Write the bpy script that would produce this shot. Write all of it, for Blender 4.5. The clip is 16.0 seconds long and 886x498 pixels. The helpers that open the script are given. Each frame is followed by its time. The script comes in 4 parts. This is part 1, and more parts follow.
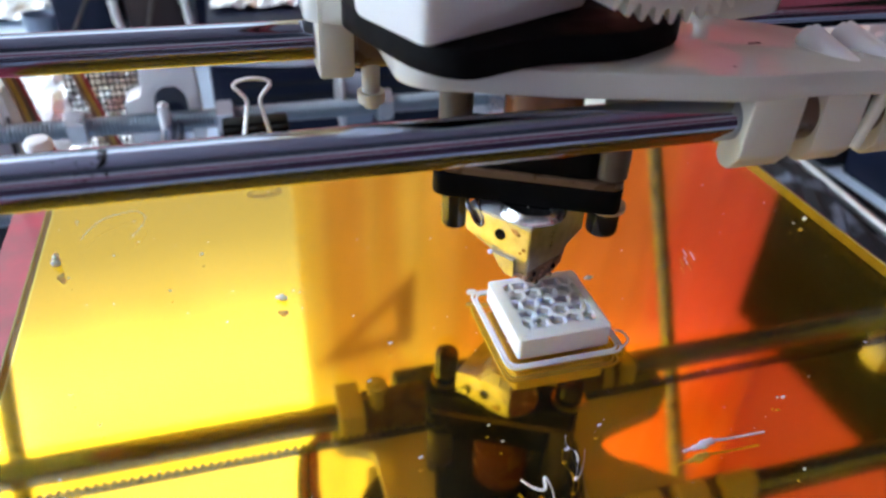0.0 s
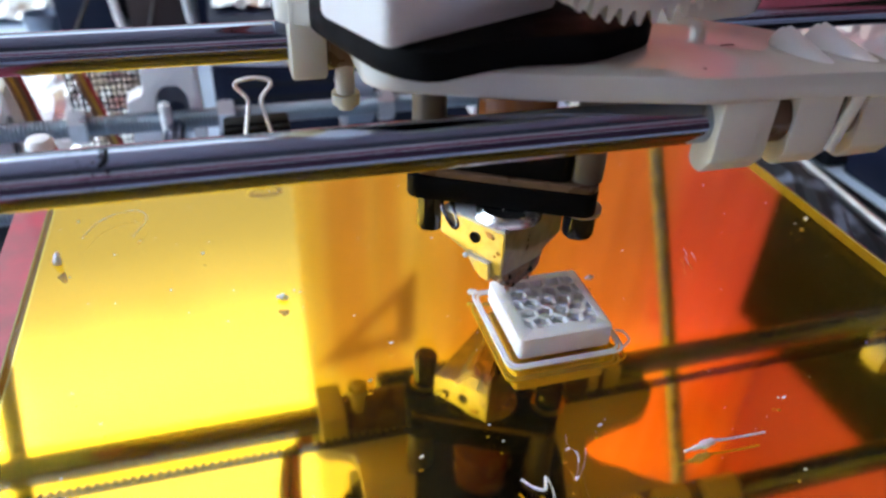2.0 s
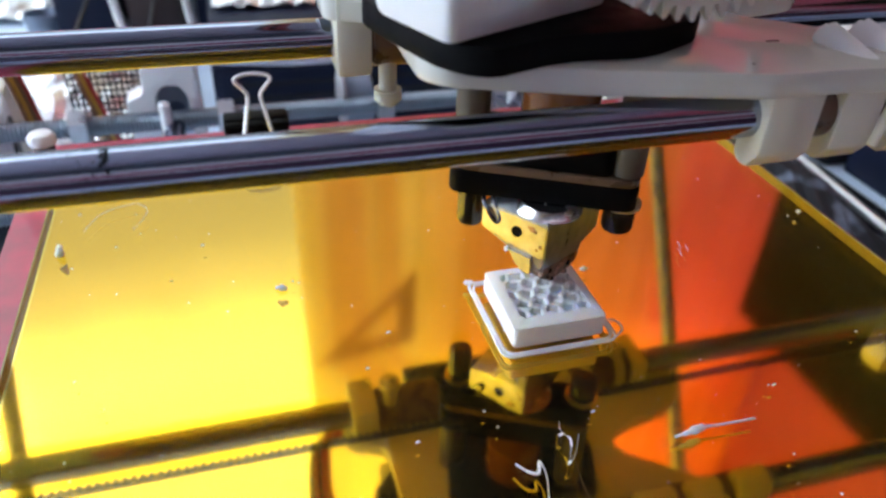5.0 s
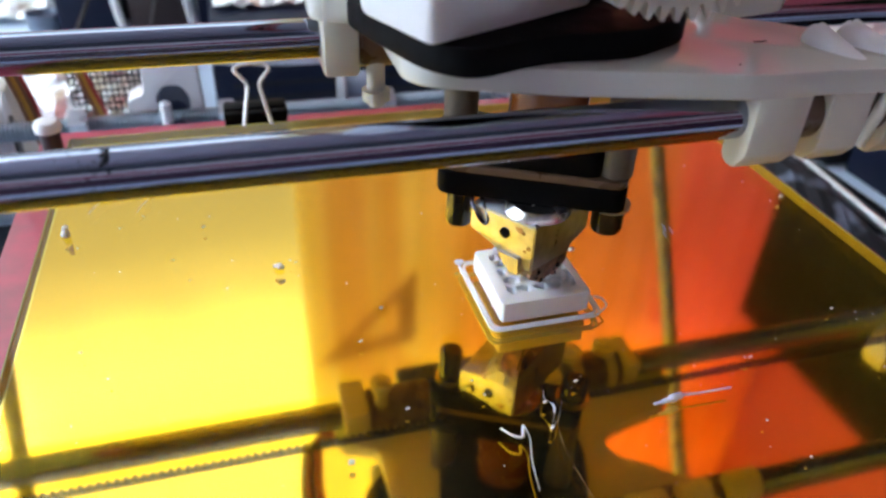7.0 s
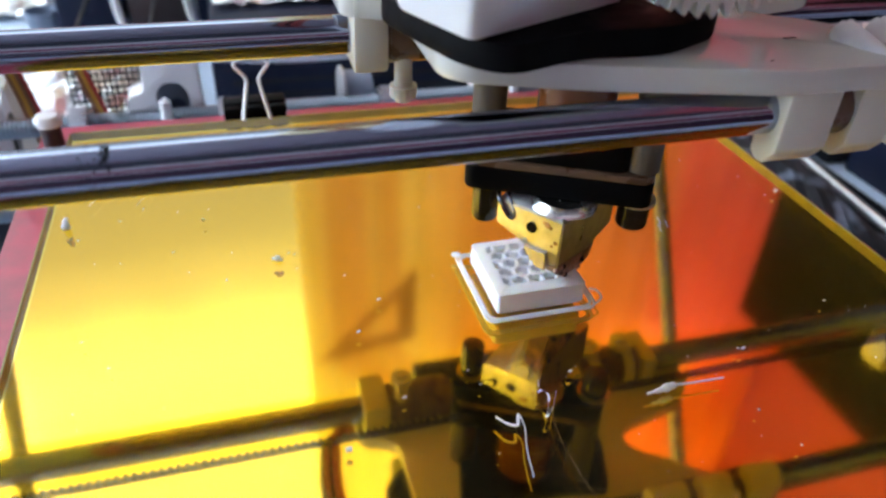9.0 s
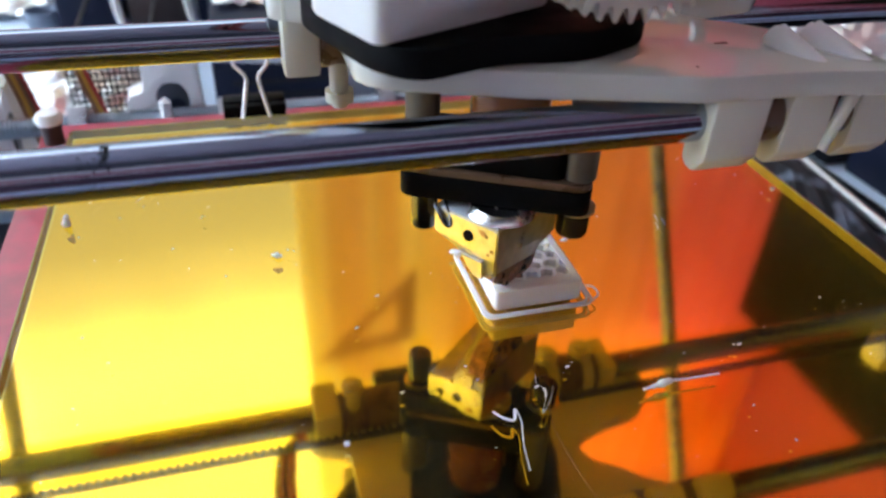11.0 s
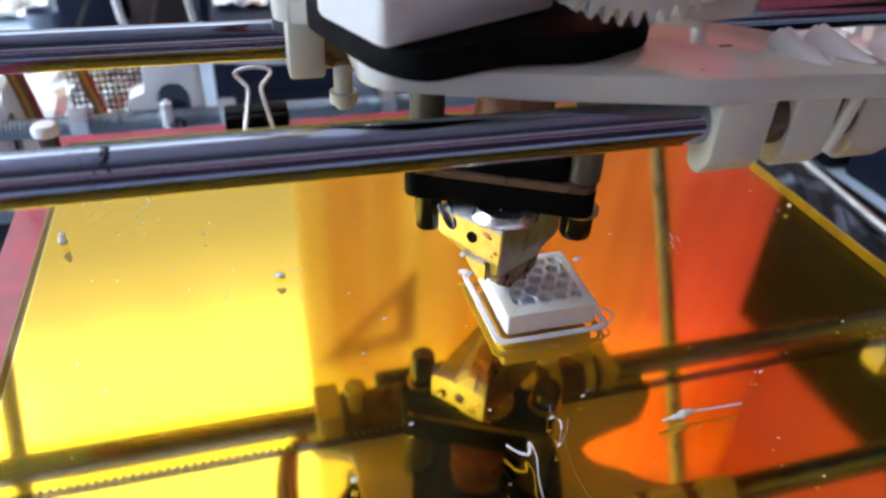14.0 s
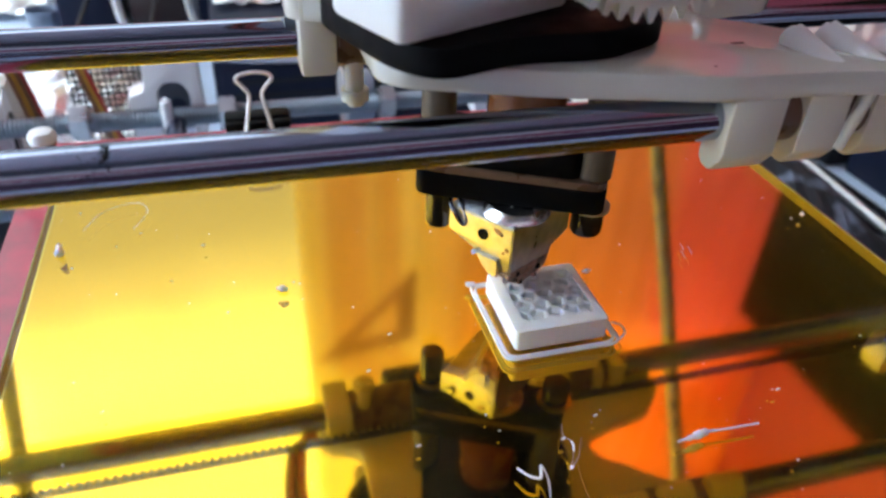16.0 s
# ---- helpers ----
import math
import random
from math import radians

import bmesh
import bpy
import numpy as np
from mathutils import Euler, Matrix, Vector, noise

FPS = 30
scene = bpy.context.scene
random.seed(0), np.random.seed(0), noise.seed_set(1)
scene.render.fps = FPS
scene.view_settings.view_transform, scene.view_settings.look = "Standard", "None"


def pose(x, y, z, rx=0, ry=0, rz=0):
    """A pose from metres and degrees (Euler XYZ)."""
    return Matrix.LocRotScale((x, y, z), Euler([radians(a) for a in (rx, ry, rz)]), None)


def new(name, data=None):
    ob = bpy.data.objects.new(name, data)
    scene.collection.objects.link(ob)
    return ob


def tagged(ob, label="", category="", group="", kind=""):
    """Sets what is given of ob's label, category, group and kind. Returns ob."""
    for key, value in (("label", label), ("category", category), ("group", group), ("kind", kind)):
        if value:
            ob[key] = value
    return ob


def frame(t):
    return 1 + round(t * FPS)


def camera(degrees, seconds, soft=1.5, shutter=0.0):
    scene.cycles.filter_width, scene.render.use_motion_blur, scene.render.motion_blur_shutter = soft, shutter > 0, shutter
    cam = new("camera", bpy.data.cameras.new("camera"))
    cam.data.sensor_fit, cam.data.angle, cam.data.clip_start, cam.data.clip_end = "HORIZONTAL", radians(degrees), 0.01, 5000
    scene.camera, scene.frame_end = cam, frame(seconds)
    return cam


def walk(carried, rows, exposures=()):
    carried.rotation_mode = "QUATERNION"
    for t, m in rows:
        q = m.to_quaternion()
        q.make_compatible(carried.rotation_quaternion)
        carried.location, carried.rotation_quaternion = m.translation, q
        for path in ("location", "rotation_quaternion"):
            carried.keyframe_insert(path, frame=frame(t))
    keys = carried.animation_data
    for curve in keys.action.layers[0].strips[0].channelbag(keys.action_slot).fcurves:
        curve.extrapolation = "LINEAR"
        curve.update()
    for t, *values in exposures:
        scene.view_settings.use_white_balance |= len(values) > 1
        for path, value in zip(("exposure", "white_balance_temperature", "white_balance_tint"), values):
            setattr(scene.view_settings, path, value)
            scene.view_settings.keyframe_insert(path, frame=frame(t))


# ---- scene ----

MM = 0.001
cam = camera(62.0, 16.0, soft=2.5)
EYE = (0.0, -0.0998, 0.1072)


def held(rx, rz, roll):
    return pose(*EYE, rx, 0, rz) @ pose(0, 0, 0, 0, 0, roll)


walk(cam, [(t, held(rx, rz, ro)) for t, rx, rz, ro in [
    (0.0, 55.30, -17.27, 2.62), (0.5, 55.30, -17.31, 2.70), (1.0, 55.34, -17.27, 2.66), (1.5, 55.34, -17.23, 2.67),
    (2.0, 55.27, -17.18, 2.64), (2.5, 55.12, -17.23, 2.72), (3.0, 55.15, -17.29, 2.78), (3.5, 55.24, -17.26, 2.75),
    (4.0, 55.22, -17.26, 2.66), (6.3, 55.24, -17.09, 2.52), (7.0, 55.19, -17.08, 2.55), (7.5, 55.09, -17.07, 2.56),
    (8.0, 55.14, -17.21, 2.64), (8.5, 55.08, -17.14, 2.59), (9.0, 55.04, -17.12, 2.64), (11.5, 55.07, -17.14, 2.75),
    (12.0, 55.07, -17.09, 2.74), (12.5, 55.18, -17.14, 2.80), (13.0, 55.15, -17.08, 2.82), (13.5, 55.22, -17.09, 2.90),
    (14.0, 55.21, -17.11, 2.90), (14.5, 55.15, -17.14, 2.88), (15.0, 55.02, -17.03, 2.77), (15.5, 55.05, -17.16, 2.86),
    (16.0, 55.08, -17.13, 2.85)]])
cam.data.dof.use_dof = True
cam.data.dof.focus_distance = 0.155
cam.data.dof.aperture_fstop = 18.0

# ---------------------------------------------------------------- light
world = bpy.data.worlds.new("sky")
world.use_nodes = True
scene.world = world
wn = world.node_tree.nodes
sky = wn.new("ShaderNodeTexSky")
sky.sky_type, sky.sun_disc = "NISHITA", False
sky.sun_elevation, sky.sun_rotation = radians(40), radians(-10)
world.node_tree.links.new(sky.outputs[0], wn["Background"].inputs[0])
wn["Background"].inputs[1].default_value = 0.08
scene.view_settings.exposure = 0.45


# ---------------------------------------------------------------- materials
def mat(name, base=(0.8, 0.8, 0.8), rough=0.5, metal=0.0, vary=0.12, scale=60.0, bump=0.0, bump_scale=400.0,
        spec=0.5, coat=0.0, emit=None, power=0.0, stretch=(1, 1, 1), sub=0.0):
    m = bpy.data.materials.new(name)
    m.use_nodes = True
    nt = m.node_tree
    b = nt.nodes["Principled BSDF"]
    b.inputs["Base Color"].default_value = (*base, 1)
    b.inputs["Roughness"].default_value = rough
    b.inputs["Metallic"].default_value = metal
    b.inputs["Specular IOR Level"].default_value = spec
    b.inputs["Coat Weight"].default_value = coat
    if sub:
        b.inputs["Subsurface Weight"].default_value = sub
        b.inputs["Subsurface Radius"].default_value = (1.0, 0.8, 0.5)
        b.inputs["Subsurface Scale"].default_value = 0.0015
    if emit:
        b.inputs["Emission Color"].default_value = (*emit, 1)
        b.inputs["Emission Strength"].default_value = power
    co = nt.nodes.new("ShaderNodeTexCoord")
    mp = nt.nodes.new("ShaderNodeMapping")
    mp.inputs["Scale"].default_value = stretch
    nt.links.new(co.outputs["Object"], mp.inputs[0])
    if vary:
        n1 = nt.nodes.new("ShaderNodeTexNoise")
        n1.inputs["Scale"].default_value = scale
        n1.inputs["Detail"].default_value = 6
        nt.links.new(mp.outputs[0], n1.inputs[0])
        r = nt.nodes.new("ShaderNodeMapRange")
        r.inputs[1].default_value, r.inputs[2].default_value = 0.3, 0.7
        r.inputs[3].default_value, r.inputs[4].default_value = 1 - vary, 1 + vary
        nt.links.new(n1.outputs[0], r.inputs[0])
        mx = nt.nodes.new("ShaderNodeVectorMath")
        mx.operation = "SCALE"
        mx.inputs[0].default_value = base
        nt.links.new(r.outputs[0], mx.inputs["Scale"])
        nt.links.new(mx.outputs[0], b.inputs["Base Color"])
        r2 = nt.nodes.new("ShaderNodeMapRange")
        r2.inputs[1].default_value, r2.inputs[2].default_value = 0.3, 0.7
        r2.inputs[3].default_value, r2.inputs[4].default_value = rough * 0.8, min(1, rough * 1.25)
        nt.links.new(n1.outputs[0], r2.inputs[0])
        nt.links.new(r2.outputs[0], b.inputs["Roughness"])
    if bump:
        n2 = nt.nodes.new("ShaderNodeTexNoise")
        n2.inputs["Scale"].default_value = bump_scale
        n2.inputs["Detail"].default_value = 4
        nt.links.new(mp.outputs[0], n2.inputs[0])
        bp = nt.nodes.new("ShaderNodeBump")
        bp.inputs["Strength"].default_value = bump
        bp.inputs["Distance"].default_value = 0.0003
        nt.links.new(n2.outputs[0], bp.inputs["Height"])
        nt.links.new(bp.outputs[0], b.inputs["Normal"])
    return m


def film_mat():
    """Amber polyimide film on clear glass: tinted see-through with a weak gloss on top."""
    m = bpy.data.materials.new("amber_film")
    m.use_nodes = True
    nt = m.node_tree
    nt.nodes.remove(nt.nodes["Principled BSDF"])
    tr = nt.nodes.new("ShaderNodeBsdfTransparent")
    tr.inputs[0].default_value = (0.97, 0.735, 0.14, 1)
    gl = nt.nodes.new("ShaderNodeBsdfGlossy")
    gl.inputs["Roughness"].default_value = 0.06
    co = nt.nodes.new("ShaderNodeTexCoord")
    n1 = nt.nodes.new("ShaderNodeTexNoise")
    n1.inputs["Scale"].default_value = 35
    nt.links.new(co.outputs["Object"], n1.inputs[0])
    bp = nt.nodes.new("ShaderNodeBump")
    bp.inputs["Strength"].default_value = 0.05
    bp.inputs["Distance"].default_value = 0.0003
    nt.links.new(n1.outputs[0], bp.inputs["Height"])
    nt.links.new(bp.outputs[0], gl.inputs["Normal"])
    mix = nt.nodes.new("ShaderNodeMixShader")
    lw = nt.nodes.new("ShaderNodeLayerWeight")
    sheen = nt.nodes.new("ShaderNodeMapRange")
    sheen.inputs[1].default_value, sheen.inputs[2].default_value = 0.3, 1.0
    sheen.inputs[3].default_value, sheen.inputs[4].default_value = 0.035, 0.3
    nt.links.new(lw.outputs["Facing"], sheen.inputs[0])
    nt.links.new(sheen.outputs[0], mix.inputs[0])
    nt.links.new(tr.outputs[0], mix.inputs[1])
    nt.links.new(gl.outputs[0], mix.inputs[2])
    dust = nt.nodes.new("ShaderNodeBsdfDiffuse")
    dust.inputs[0].default_value = (0.85, 0.78, 0.5, 1)
    st = nt.nodes.new("ShaderNodeMapping")
    st.inputs["Scale"].default_value = (60, 6, 1)
    nt.links.new(co.outputs["Object"], st.inputs[0])
    n2 = nt.nodes.new("ShaderNodeTexNoise")
    n2.inputs["Scale"].default_value = 1.0
    n2.inputs["Detail"].default_value = 6
    nt.links.new(st.outputs[0], n2.inputs[0])
    hz = nt.nodes.new("ShaderNodeMapRange")
    hz.inputs[1].default_value, hz.inputs[2].default_value = 0.35, 0.75
    hz.inputs[3].default_value, hz.inputs[4].default_value = 0.001, 0.018
    nt.links.new(n2.outputs[0], hz.inputs[0])
    mix2 = nt.nodes.new("ShaderNodeMixShader")
    nt.links.new(hz.outputs[0], mix2.inputs[0])
    nt.links.new(mix.outputs[0], mix2.inputs[1])
    nt.links.new(dust.outputs[0], mix2.inputs[2])
    nt.links.new(mix2.outputs[0], nt.nodes["Material Output"].inputs[0])
    return m


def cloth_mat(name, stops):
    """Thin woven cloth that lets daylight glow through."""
    m = bpy.data.materials.new(name)
    m.use_nodes = True
    nt = m.node_tree
    nt.nodes.remove(nt.nodes["Principled BSDF"])
    df = nt.nodes.new("ShaderNodeBsdfDiffuse")
    tl = nt.nodes.new("ShaderNodeBsdfTranslucent")
    co = nt.nodes.new("ShaderNodeTexCoord")
    nz = nt.nodes.new("ShaderNodeTexNoise")
    nz.inputs["Scale"].default_value = 2.5
    nz.inputs["Detail"].default_value = 5
    nt.links.new(co.outputs["Object"], nz.inputs[0])
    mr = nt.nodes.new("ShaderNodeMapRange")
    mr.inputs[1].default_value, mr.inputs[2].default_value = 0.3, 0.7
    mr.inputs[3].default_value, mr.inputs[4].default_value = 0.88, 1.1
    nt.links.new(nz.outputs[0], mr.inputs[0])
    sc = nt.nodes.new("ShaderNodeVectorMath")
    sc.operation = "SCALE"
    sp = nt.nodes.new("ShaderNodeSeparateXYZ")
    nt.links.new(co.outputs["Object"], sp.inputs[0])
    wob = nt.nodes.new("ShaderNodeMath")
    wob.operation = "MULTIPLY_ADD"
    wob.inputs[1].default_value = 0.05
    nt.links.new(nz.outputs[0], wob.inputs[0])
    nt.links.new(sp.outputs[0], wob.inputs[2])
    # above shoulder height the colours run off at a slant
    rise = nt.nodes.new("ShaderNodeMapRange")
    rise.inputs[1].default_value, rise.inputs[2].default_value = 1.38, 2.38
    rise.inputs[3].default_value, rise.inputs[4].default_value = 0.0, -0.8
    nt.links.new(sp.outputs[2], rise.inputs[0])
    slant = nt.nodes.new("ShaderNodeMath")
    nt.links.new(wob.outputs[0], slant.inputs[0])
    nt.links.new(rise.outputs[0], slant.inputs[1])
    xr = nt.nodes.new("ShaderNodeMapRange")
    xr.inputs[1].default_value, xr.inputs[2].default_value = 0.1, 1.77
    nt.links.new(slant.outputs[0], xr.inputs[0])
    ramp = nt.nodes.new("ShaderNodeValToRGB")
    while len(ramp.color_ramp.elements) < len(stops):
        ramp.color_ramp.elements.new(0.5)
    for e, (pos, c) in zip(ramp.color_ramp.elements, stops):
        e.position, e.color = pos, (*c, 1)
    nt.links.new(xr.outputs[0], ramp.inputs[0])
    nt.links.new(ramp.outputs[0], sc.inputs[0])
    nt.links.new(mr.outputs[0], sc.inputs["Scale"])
    for n in (df, tl):
        nt.links.new(sc.outputs[0], n.inputs[0])
    mix = nt.nodes.new("ShaderNodeMixShader")
    mix.inputs[0].default_value = 0.85
    nt.links.new(df.outputs[0], mix.inputs[1])
    nt.links.new(tl.outputs[0], mix.inputs[2])
    nt.links.new(mix.outputs[0], nt.nodes["Material Output"].inputs[0])
    return m


CHROME = mat("polished_steel", (0.28, 0.31, 0.40), 0.12, 1.0, 0.32, 260, 0.05, 900, stretch=(0.02, 1, 1))
STEEL = mat("zinc_steel", (0.55, 0.56, 0.58), 0.3, 1.0, 0.15, 200)
TURNED = mat("turned_aluminium", (0.93, 0.94, 0.97), 0.24, 1.0, 0.08, 300, 0.05, 1200)
BRASSY = mat("worn_heater_block", (0.52, 0.49, 0.45), 0.34, 1.0, 0.25, 260, 0.15, 700)
BURNT = mat("burnt_nozzle", (0.26, 0.155, 0.11), 0.42, 0.5, 0.95, 420, 0.6, 900)
IVORY = mat("ivory_plastic", (0.66, 0.655, 0.58), 0.34, 0, 0.04, 40, 0.12, 260, sub=0.25)
GLOSSIV = mat("smooth_ivory_plastic", (0.59, 0.585, 0.54), 0.03, 0, 0.04, 40, sub=0.2, spec=0.8)
NAVY = mat("dark_navy_plastic", (0.010, 0.014, 0.034), 0.5, 0, 0.3, 30, spec=0.15)
GLOSSW = mat("glossy_white_plastic", (0.92, 0.93, 0.95), 0.15, 0, 0.02, 60)
MATRUB = mat("black_rubber", (0.010, 0.011, 0.014), 0.95, 0, 0.4, 40, 0.3, 300, spec=0.08)
BLUEGREY = mat("blue_grey_plastic", (0.22, 0.27, 0.36), 0.45, 0, 0.2, 40)
BROWNBOX = mat("dark_brown_casing", (0.035, 0.016, 0.016), 0.4, 0, 0.2, 30)
WHITE = mat("white_plastic", (0.73, 0.74, 0.75), 0.4, 0, 0.04, 60, 0.15, 700, sub=0.2)
PRINT = mat("printed_white_plastic", (0.93, 0.93, 0.95), 0.45, 0, 0.03, 300, 0.35, 1500, sub=0.5)
BLACK = mat("black_plastic", (0.003, 0.003, 0.0035), 0.5, 0, 0.3, 200, 0.1, 900, spec=0.06)
BLACKG = mat("black_satin_metal", (0.01, 0.01, 0.011), 0.25, 0, 0.2, 200)
TAN = mat("brown_laminate", (0.11, 0.065, 0.04), 0.28, 0, 0.25, 200)
AMBER = mat("amber_tape_wrap", (0.17, 0.055, 0.015), 0.25, 0, 0.25, 150)
MIRROR = mat("silvered_glass", (0.95, 0.95, 0.95), 0.058, 1.0, 0)
FILM = film_mat()
GLASSEDGE = mat("greenish_glass_edge", (0.35, 0.33, 0.10), 0.15, 0, 0.2, 80)
REDPCB = mat("red_circuit_board", (0.38, 0.03, 0.06), 0.34, 0, 0.3, 120, spec=0.4, coat=0.25)
BELT = mat("black_rubber", (0.02, 0.02, 0.02), 0.7, 0, 0.2, 300)
WIRE = mat("bright_wire", (0.90, 0.91, 0.94), 0.3, 0.3, 0.05, 100)
NIGHT = mat("dark_slate_paint", (0.05, 0.055, 0.075), 0.7, 0, 0.1, 3)
MAGENTA = mat("magenta_paint", (0.30, 0.05, 0.11), 0.7, 0, 0.1, 3)
MAUVE = mat("dark_purple_paint", (0.07, 0.03, 0.06), 0.7, 0, 0.06, 3)
TAWNY = mat("tawny_cloth", (0.62, 0.34, 0.13), 0.8, 0, 0.1, 8)
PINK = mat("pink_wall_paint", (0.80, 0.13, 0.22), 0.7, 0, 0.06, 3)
# darker version of the wall pink, for the east wall alone
DARKPINK = mat("darker_pink_wall", (0.56, 0.105, 0.13), 0.7, 0, 0.06, 3)
# colours run along x, peach to pink, deepening at the right end
GRADED = cloth_mat("peach_to_pink_cloth", ((0.0, (0.97, 0.88, 0.62)), (0.04, (0.96, 0.84, 0.58)), (0.06, (0.90, 0.70, 0.46)), (0.11, (0.89, 0.66, 0.42)),
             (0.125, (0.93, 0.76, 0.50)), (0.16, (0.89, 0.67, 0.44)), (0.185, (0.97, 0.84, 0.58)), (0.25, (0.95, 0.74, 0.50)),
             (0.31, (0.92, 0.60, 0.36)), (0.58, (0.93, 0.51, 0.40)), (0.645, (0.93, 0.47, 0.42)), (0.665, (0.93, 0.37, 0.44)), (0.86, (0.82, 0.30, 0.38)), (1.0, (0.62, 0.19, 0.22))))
PEACH = cloth_mat("peach_dyed_cloth", ((0.0, (0.95, 0.74, 0.44)), (1.0, (0.92, 0.66, 0.38))))
PLASTER = mat("white_plaster", (0.72, 0.71, 0.70), 0.8, 0, 0.05, 4)
CEILING = mat("grey_mauve_ceiling_paint", (0.33, 0.31, 0.36), 0.8, 0, 0.08, 4)
DARKWOOD = mat("dark_stained_wood", (0.014, 0.015, 0.006), 0.8, 0, 0.3, 8, stretch=(1, 1, 8), spec=0.05)
DESK = mat("pale_desk_laminate", (0.60, 0.72, 0.88), 0.6, 0, 0.15, 12)
FRAMEPAINT = mat("white_window_paint", (0.8, 0.8, 0.8), 0.4, 0, 0.03, 8)


def blotch_mat():
    """Black cloth with a pale blue-grey blotchy print."""
    m = mat("blotched_cloth", (0.02, 0.022, 0.03), 0.85, 0, 0, bump=0.3, bump_scale=500)
    nt = m.node_tree
    co = nt.nodes.new("ShaderNodeTexCoord")
    nz = nt.nodes.new("ShaderNodeTexNoise")
    nz.inputs["Scale"].default_value = 62
    nz.inputs["Detail"].default_value = 1.5
    ramp = nt.nodes.new("ShaderNodeValToRGB")
    ramp.color_ramp.elements[0].position, ramp.color_ramp.elements[0].color = 0.5, (0.012, 0.013, 0.018, 1)
    ramp.color_ramp.elements[1].position, ramp.color_ramp.elements[1].color = 0.62, (0.15, 0.18, 0.24, 1)
    nt.links.new(co.outputs["Object"], nz.inputs[0])
    nt.links.new(nz.outputs[0], ramp.inputs[0])
    nt.links.new(ramp.outputs[0], nt.nodes["Principled BSDF"].inputs["Base Color"])
    return m


def day_mat():
    """Overcast sky: paler low down, brighter above, with soft cloud; left end boosted as fill."""
    m = bpy.data.materials.new("overcast_daylight")
    m.use_nodes = True
    nt = m.node_tree
    nt.nodes.remove(nt.nodes["Principled BSDF"])
    em = nt.nodes.new("ShaderNodeEmission")
    em.inputs[0].default_value = (0.80, 0.92, 1.0, 1)
    co = nt.nodes.new("ShaderNodeTexCoord")
    sp = nt.nodes.new("ShaderNodeSeparateXYZ")
    nz = nt.nodes.new("ShaderNodeTexNoise")
    nz.inputs["Scale"].default_value = 1.3
    nt.links.new(co.outputs["Object"], nz.inputs[0])
    nt.links.new(co.outputs["Object"], sp.inputs[0])
    ad = nt.nodes.new("ShaderNodeMath")
    ad.operation = "MULTIPLY_ADD"
    ad.inputs[1].default_value = 0.25
    nt.links.new(nz.outputs[0], ad.inputs[0])
    nt.links.new(sp.outputs[2], ad.inputs[2])
    mr = nt.nodes.new("ShaderNodeMapRange")
    mr.inputs[1].default_value, mr.inputs[2].default_value = 1.0, 3.0
    nt.links.new(ad.outputs[0], mr.inputs[0])
    ramp = nt.nodes.new("ShaderNodeValToRGB")
    stops = ((0.0, 0.066), (0.17, 0.085), (0.26, 0.13), (0.33, 0.20), (0.46, 0.32), (0.62, 0.29), (1.0, 0.25))
    while len(ramp.color_ramp.elements) < len(stops):
        ramp.color_ramp.elements.new(0.5)
    for e, (pos, c) in zip(ramp.color_ramp.elements, stops):
        e.position, e.color = pos, (c, c, c, 1)
    nt.links.new(mr.outputs[0], ramp.inputs[0])
    gain = nt.nodes.new("ShaderNodeMath")
    gain.operation = "MULTIPLY"
    gain.inputs[1].default_value = 9.0
    nt.links.new(ramp.outputs[0], gain.inputs[0])
    # unseen left end made up to 3.5 times brighter, as fill light
    side = nt.nodes.new("ShaderNodeMapRange")
    side.inputs[1].default_value, side.inputs[2].default_value = -0.75, -1.3
    side.inputs[3].default_value, side.inputs[4].default_value = 1.0, 3.5
    nt.links.new(sp.outputs[0], side.inputs[0])
    gain2 = nt.nodes.new("ShaderNodeMath")
    gain2.operation = "MULTIPLY"
    nt.links.new(gain.outputs[0], gain2.inputs[0])
    nt.links.new(side.outputs[0], gain2.inputs[1])
    nt.links.new(gain2.outputs[0], em.inputs[1])
    nt.links.new(em.outputs[0], nt.nodes["Material Output"].inputs[0])
    return m


DAY = day_mat()
# glow added beyond the west opening, to light the scene from the left
SIDEFILL = mat("side_fill_glow", (0, 0, 0), 1, 0, 0, emit=(0.74, 0.88, 1.0), power=6.8)
DARK = mat("dark_equipment_plastic", (0.012, 0.014, 0.02), 0.5, 0, 0.3, 30, spec=0.2)
GREYPL = mat("blue_grey_metal", (0.20, 0.24, 0.29), 0.4, 0.4, 0.2, 60)
WIREB = mat("brown_wire", (0.20, 0.09, 0.04), 0.5, 0, 0.2, 300)
SILV = mat("silver_paint", (0.6, 0.62, 0.66), 0.35, 0.7, 0.1, 80)


# ---------------------------------------------------------------- mesh helpers (millimetres)
def merge(dst, src):
    me = bpy.data.meshes.new("tmp")
    src.to_mesh(me)
    dst.from_mesh(me)
    bpy.data.meshes.remove(me)
    src.free()
    return dst


def rbox(x0, x1, y0, y1, z0, z1, bev=0.4, seg=2):
    bm = bmesh.new()
    bmesh.ops.create_cube(bm, size=1)
    for v in bm.verts:
        v.co = ((x0 + x1) / 2 + v.co.x * (x1 - x0), (y0 + y1) / 2 + v.co.y * (y1 - y0), (z0 + z1) / 2 + v.co.z * (z1 - z0))
    if bev:
        bmesh.ops.bevel(bm, geom=bm.edges[:], offset=bev, segments=seg, affect="EDGES", profile=0.5)
    return bm


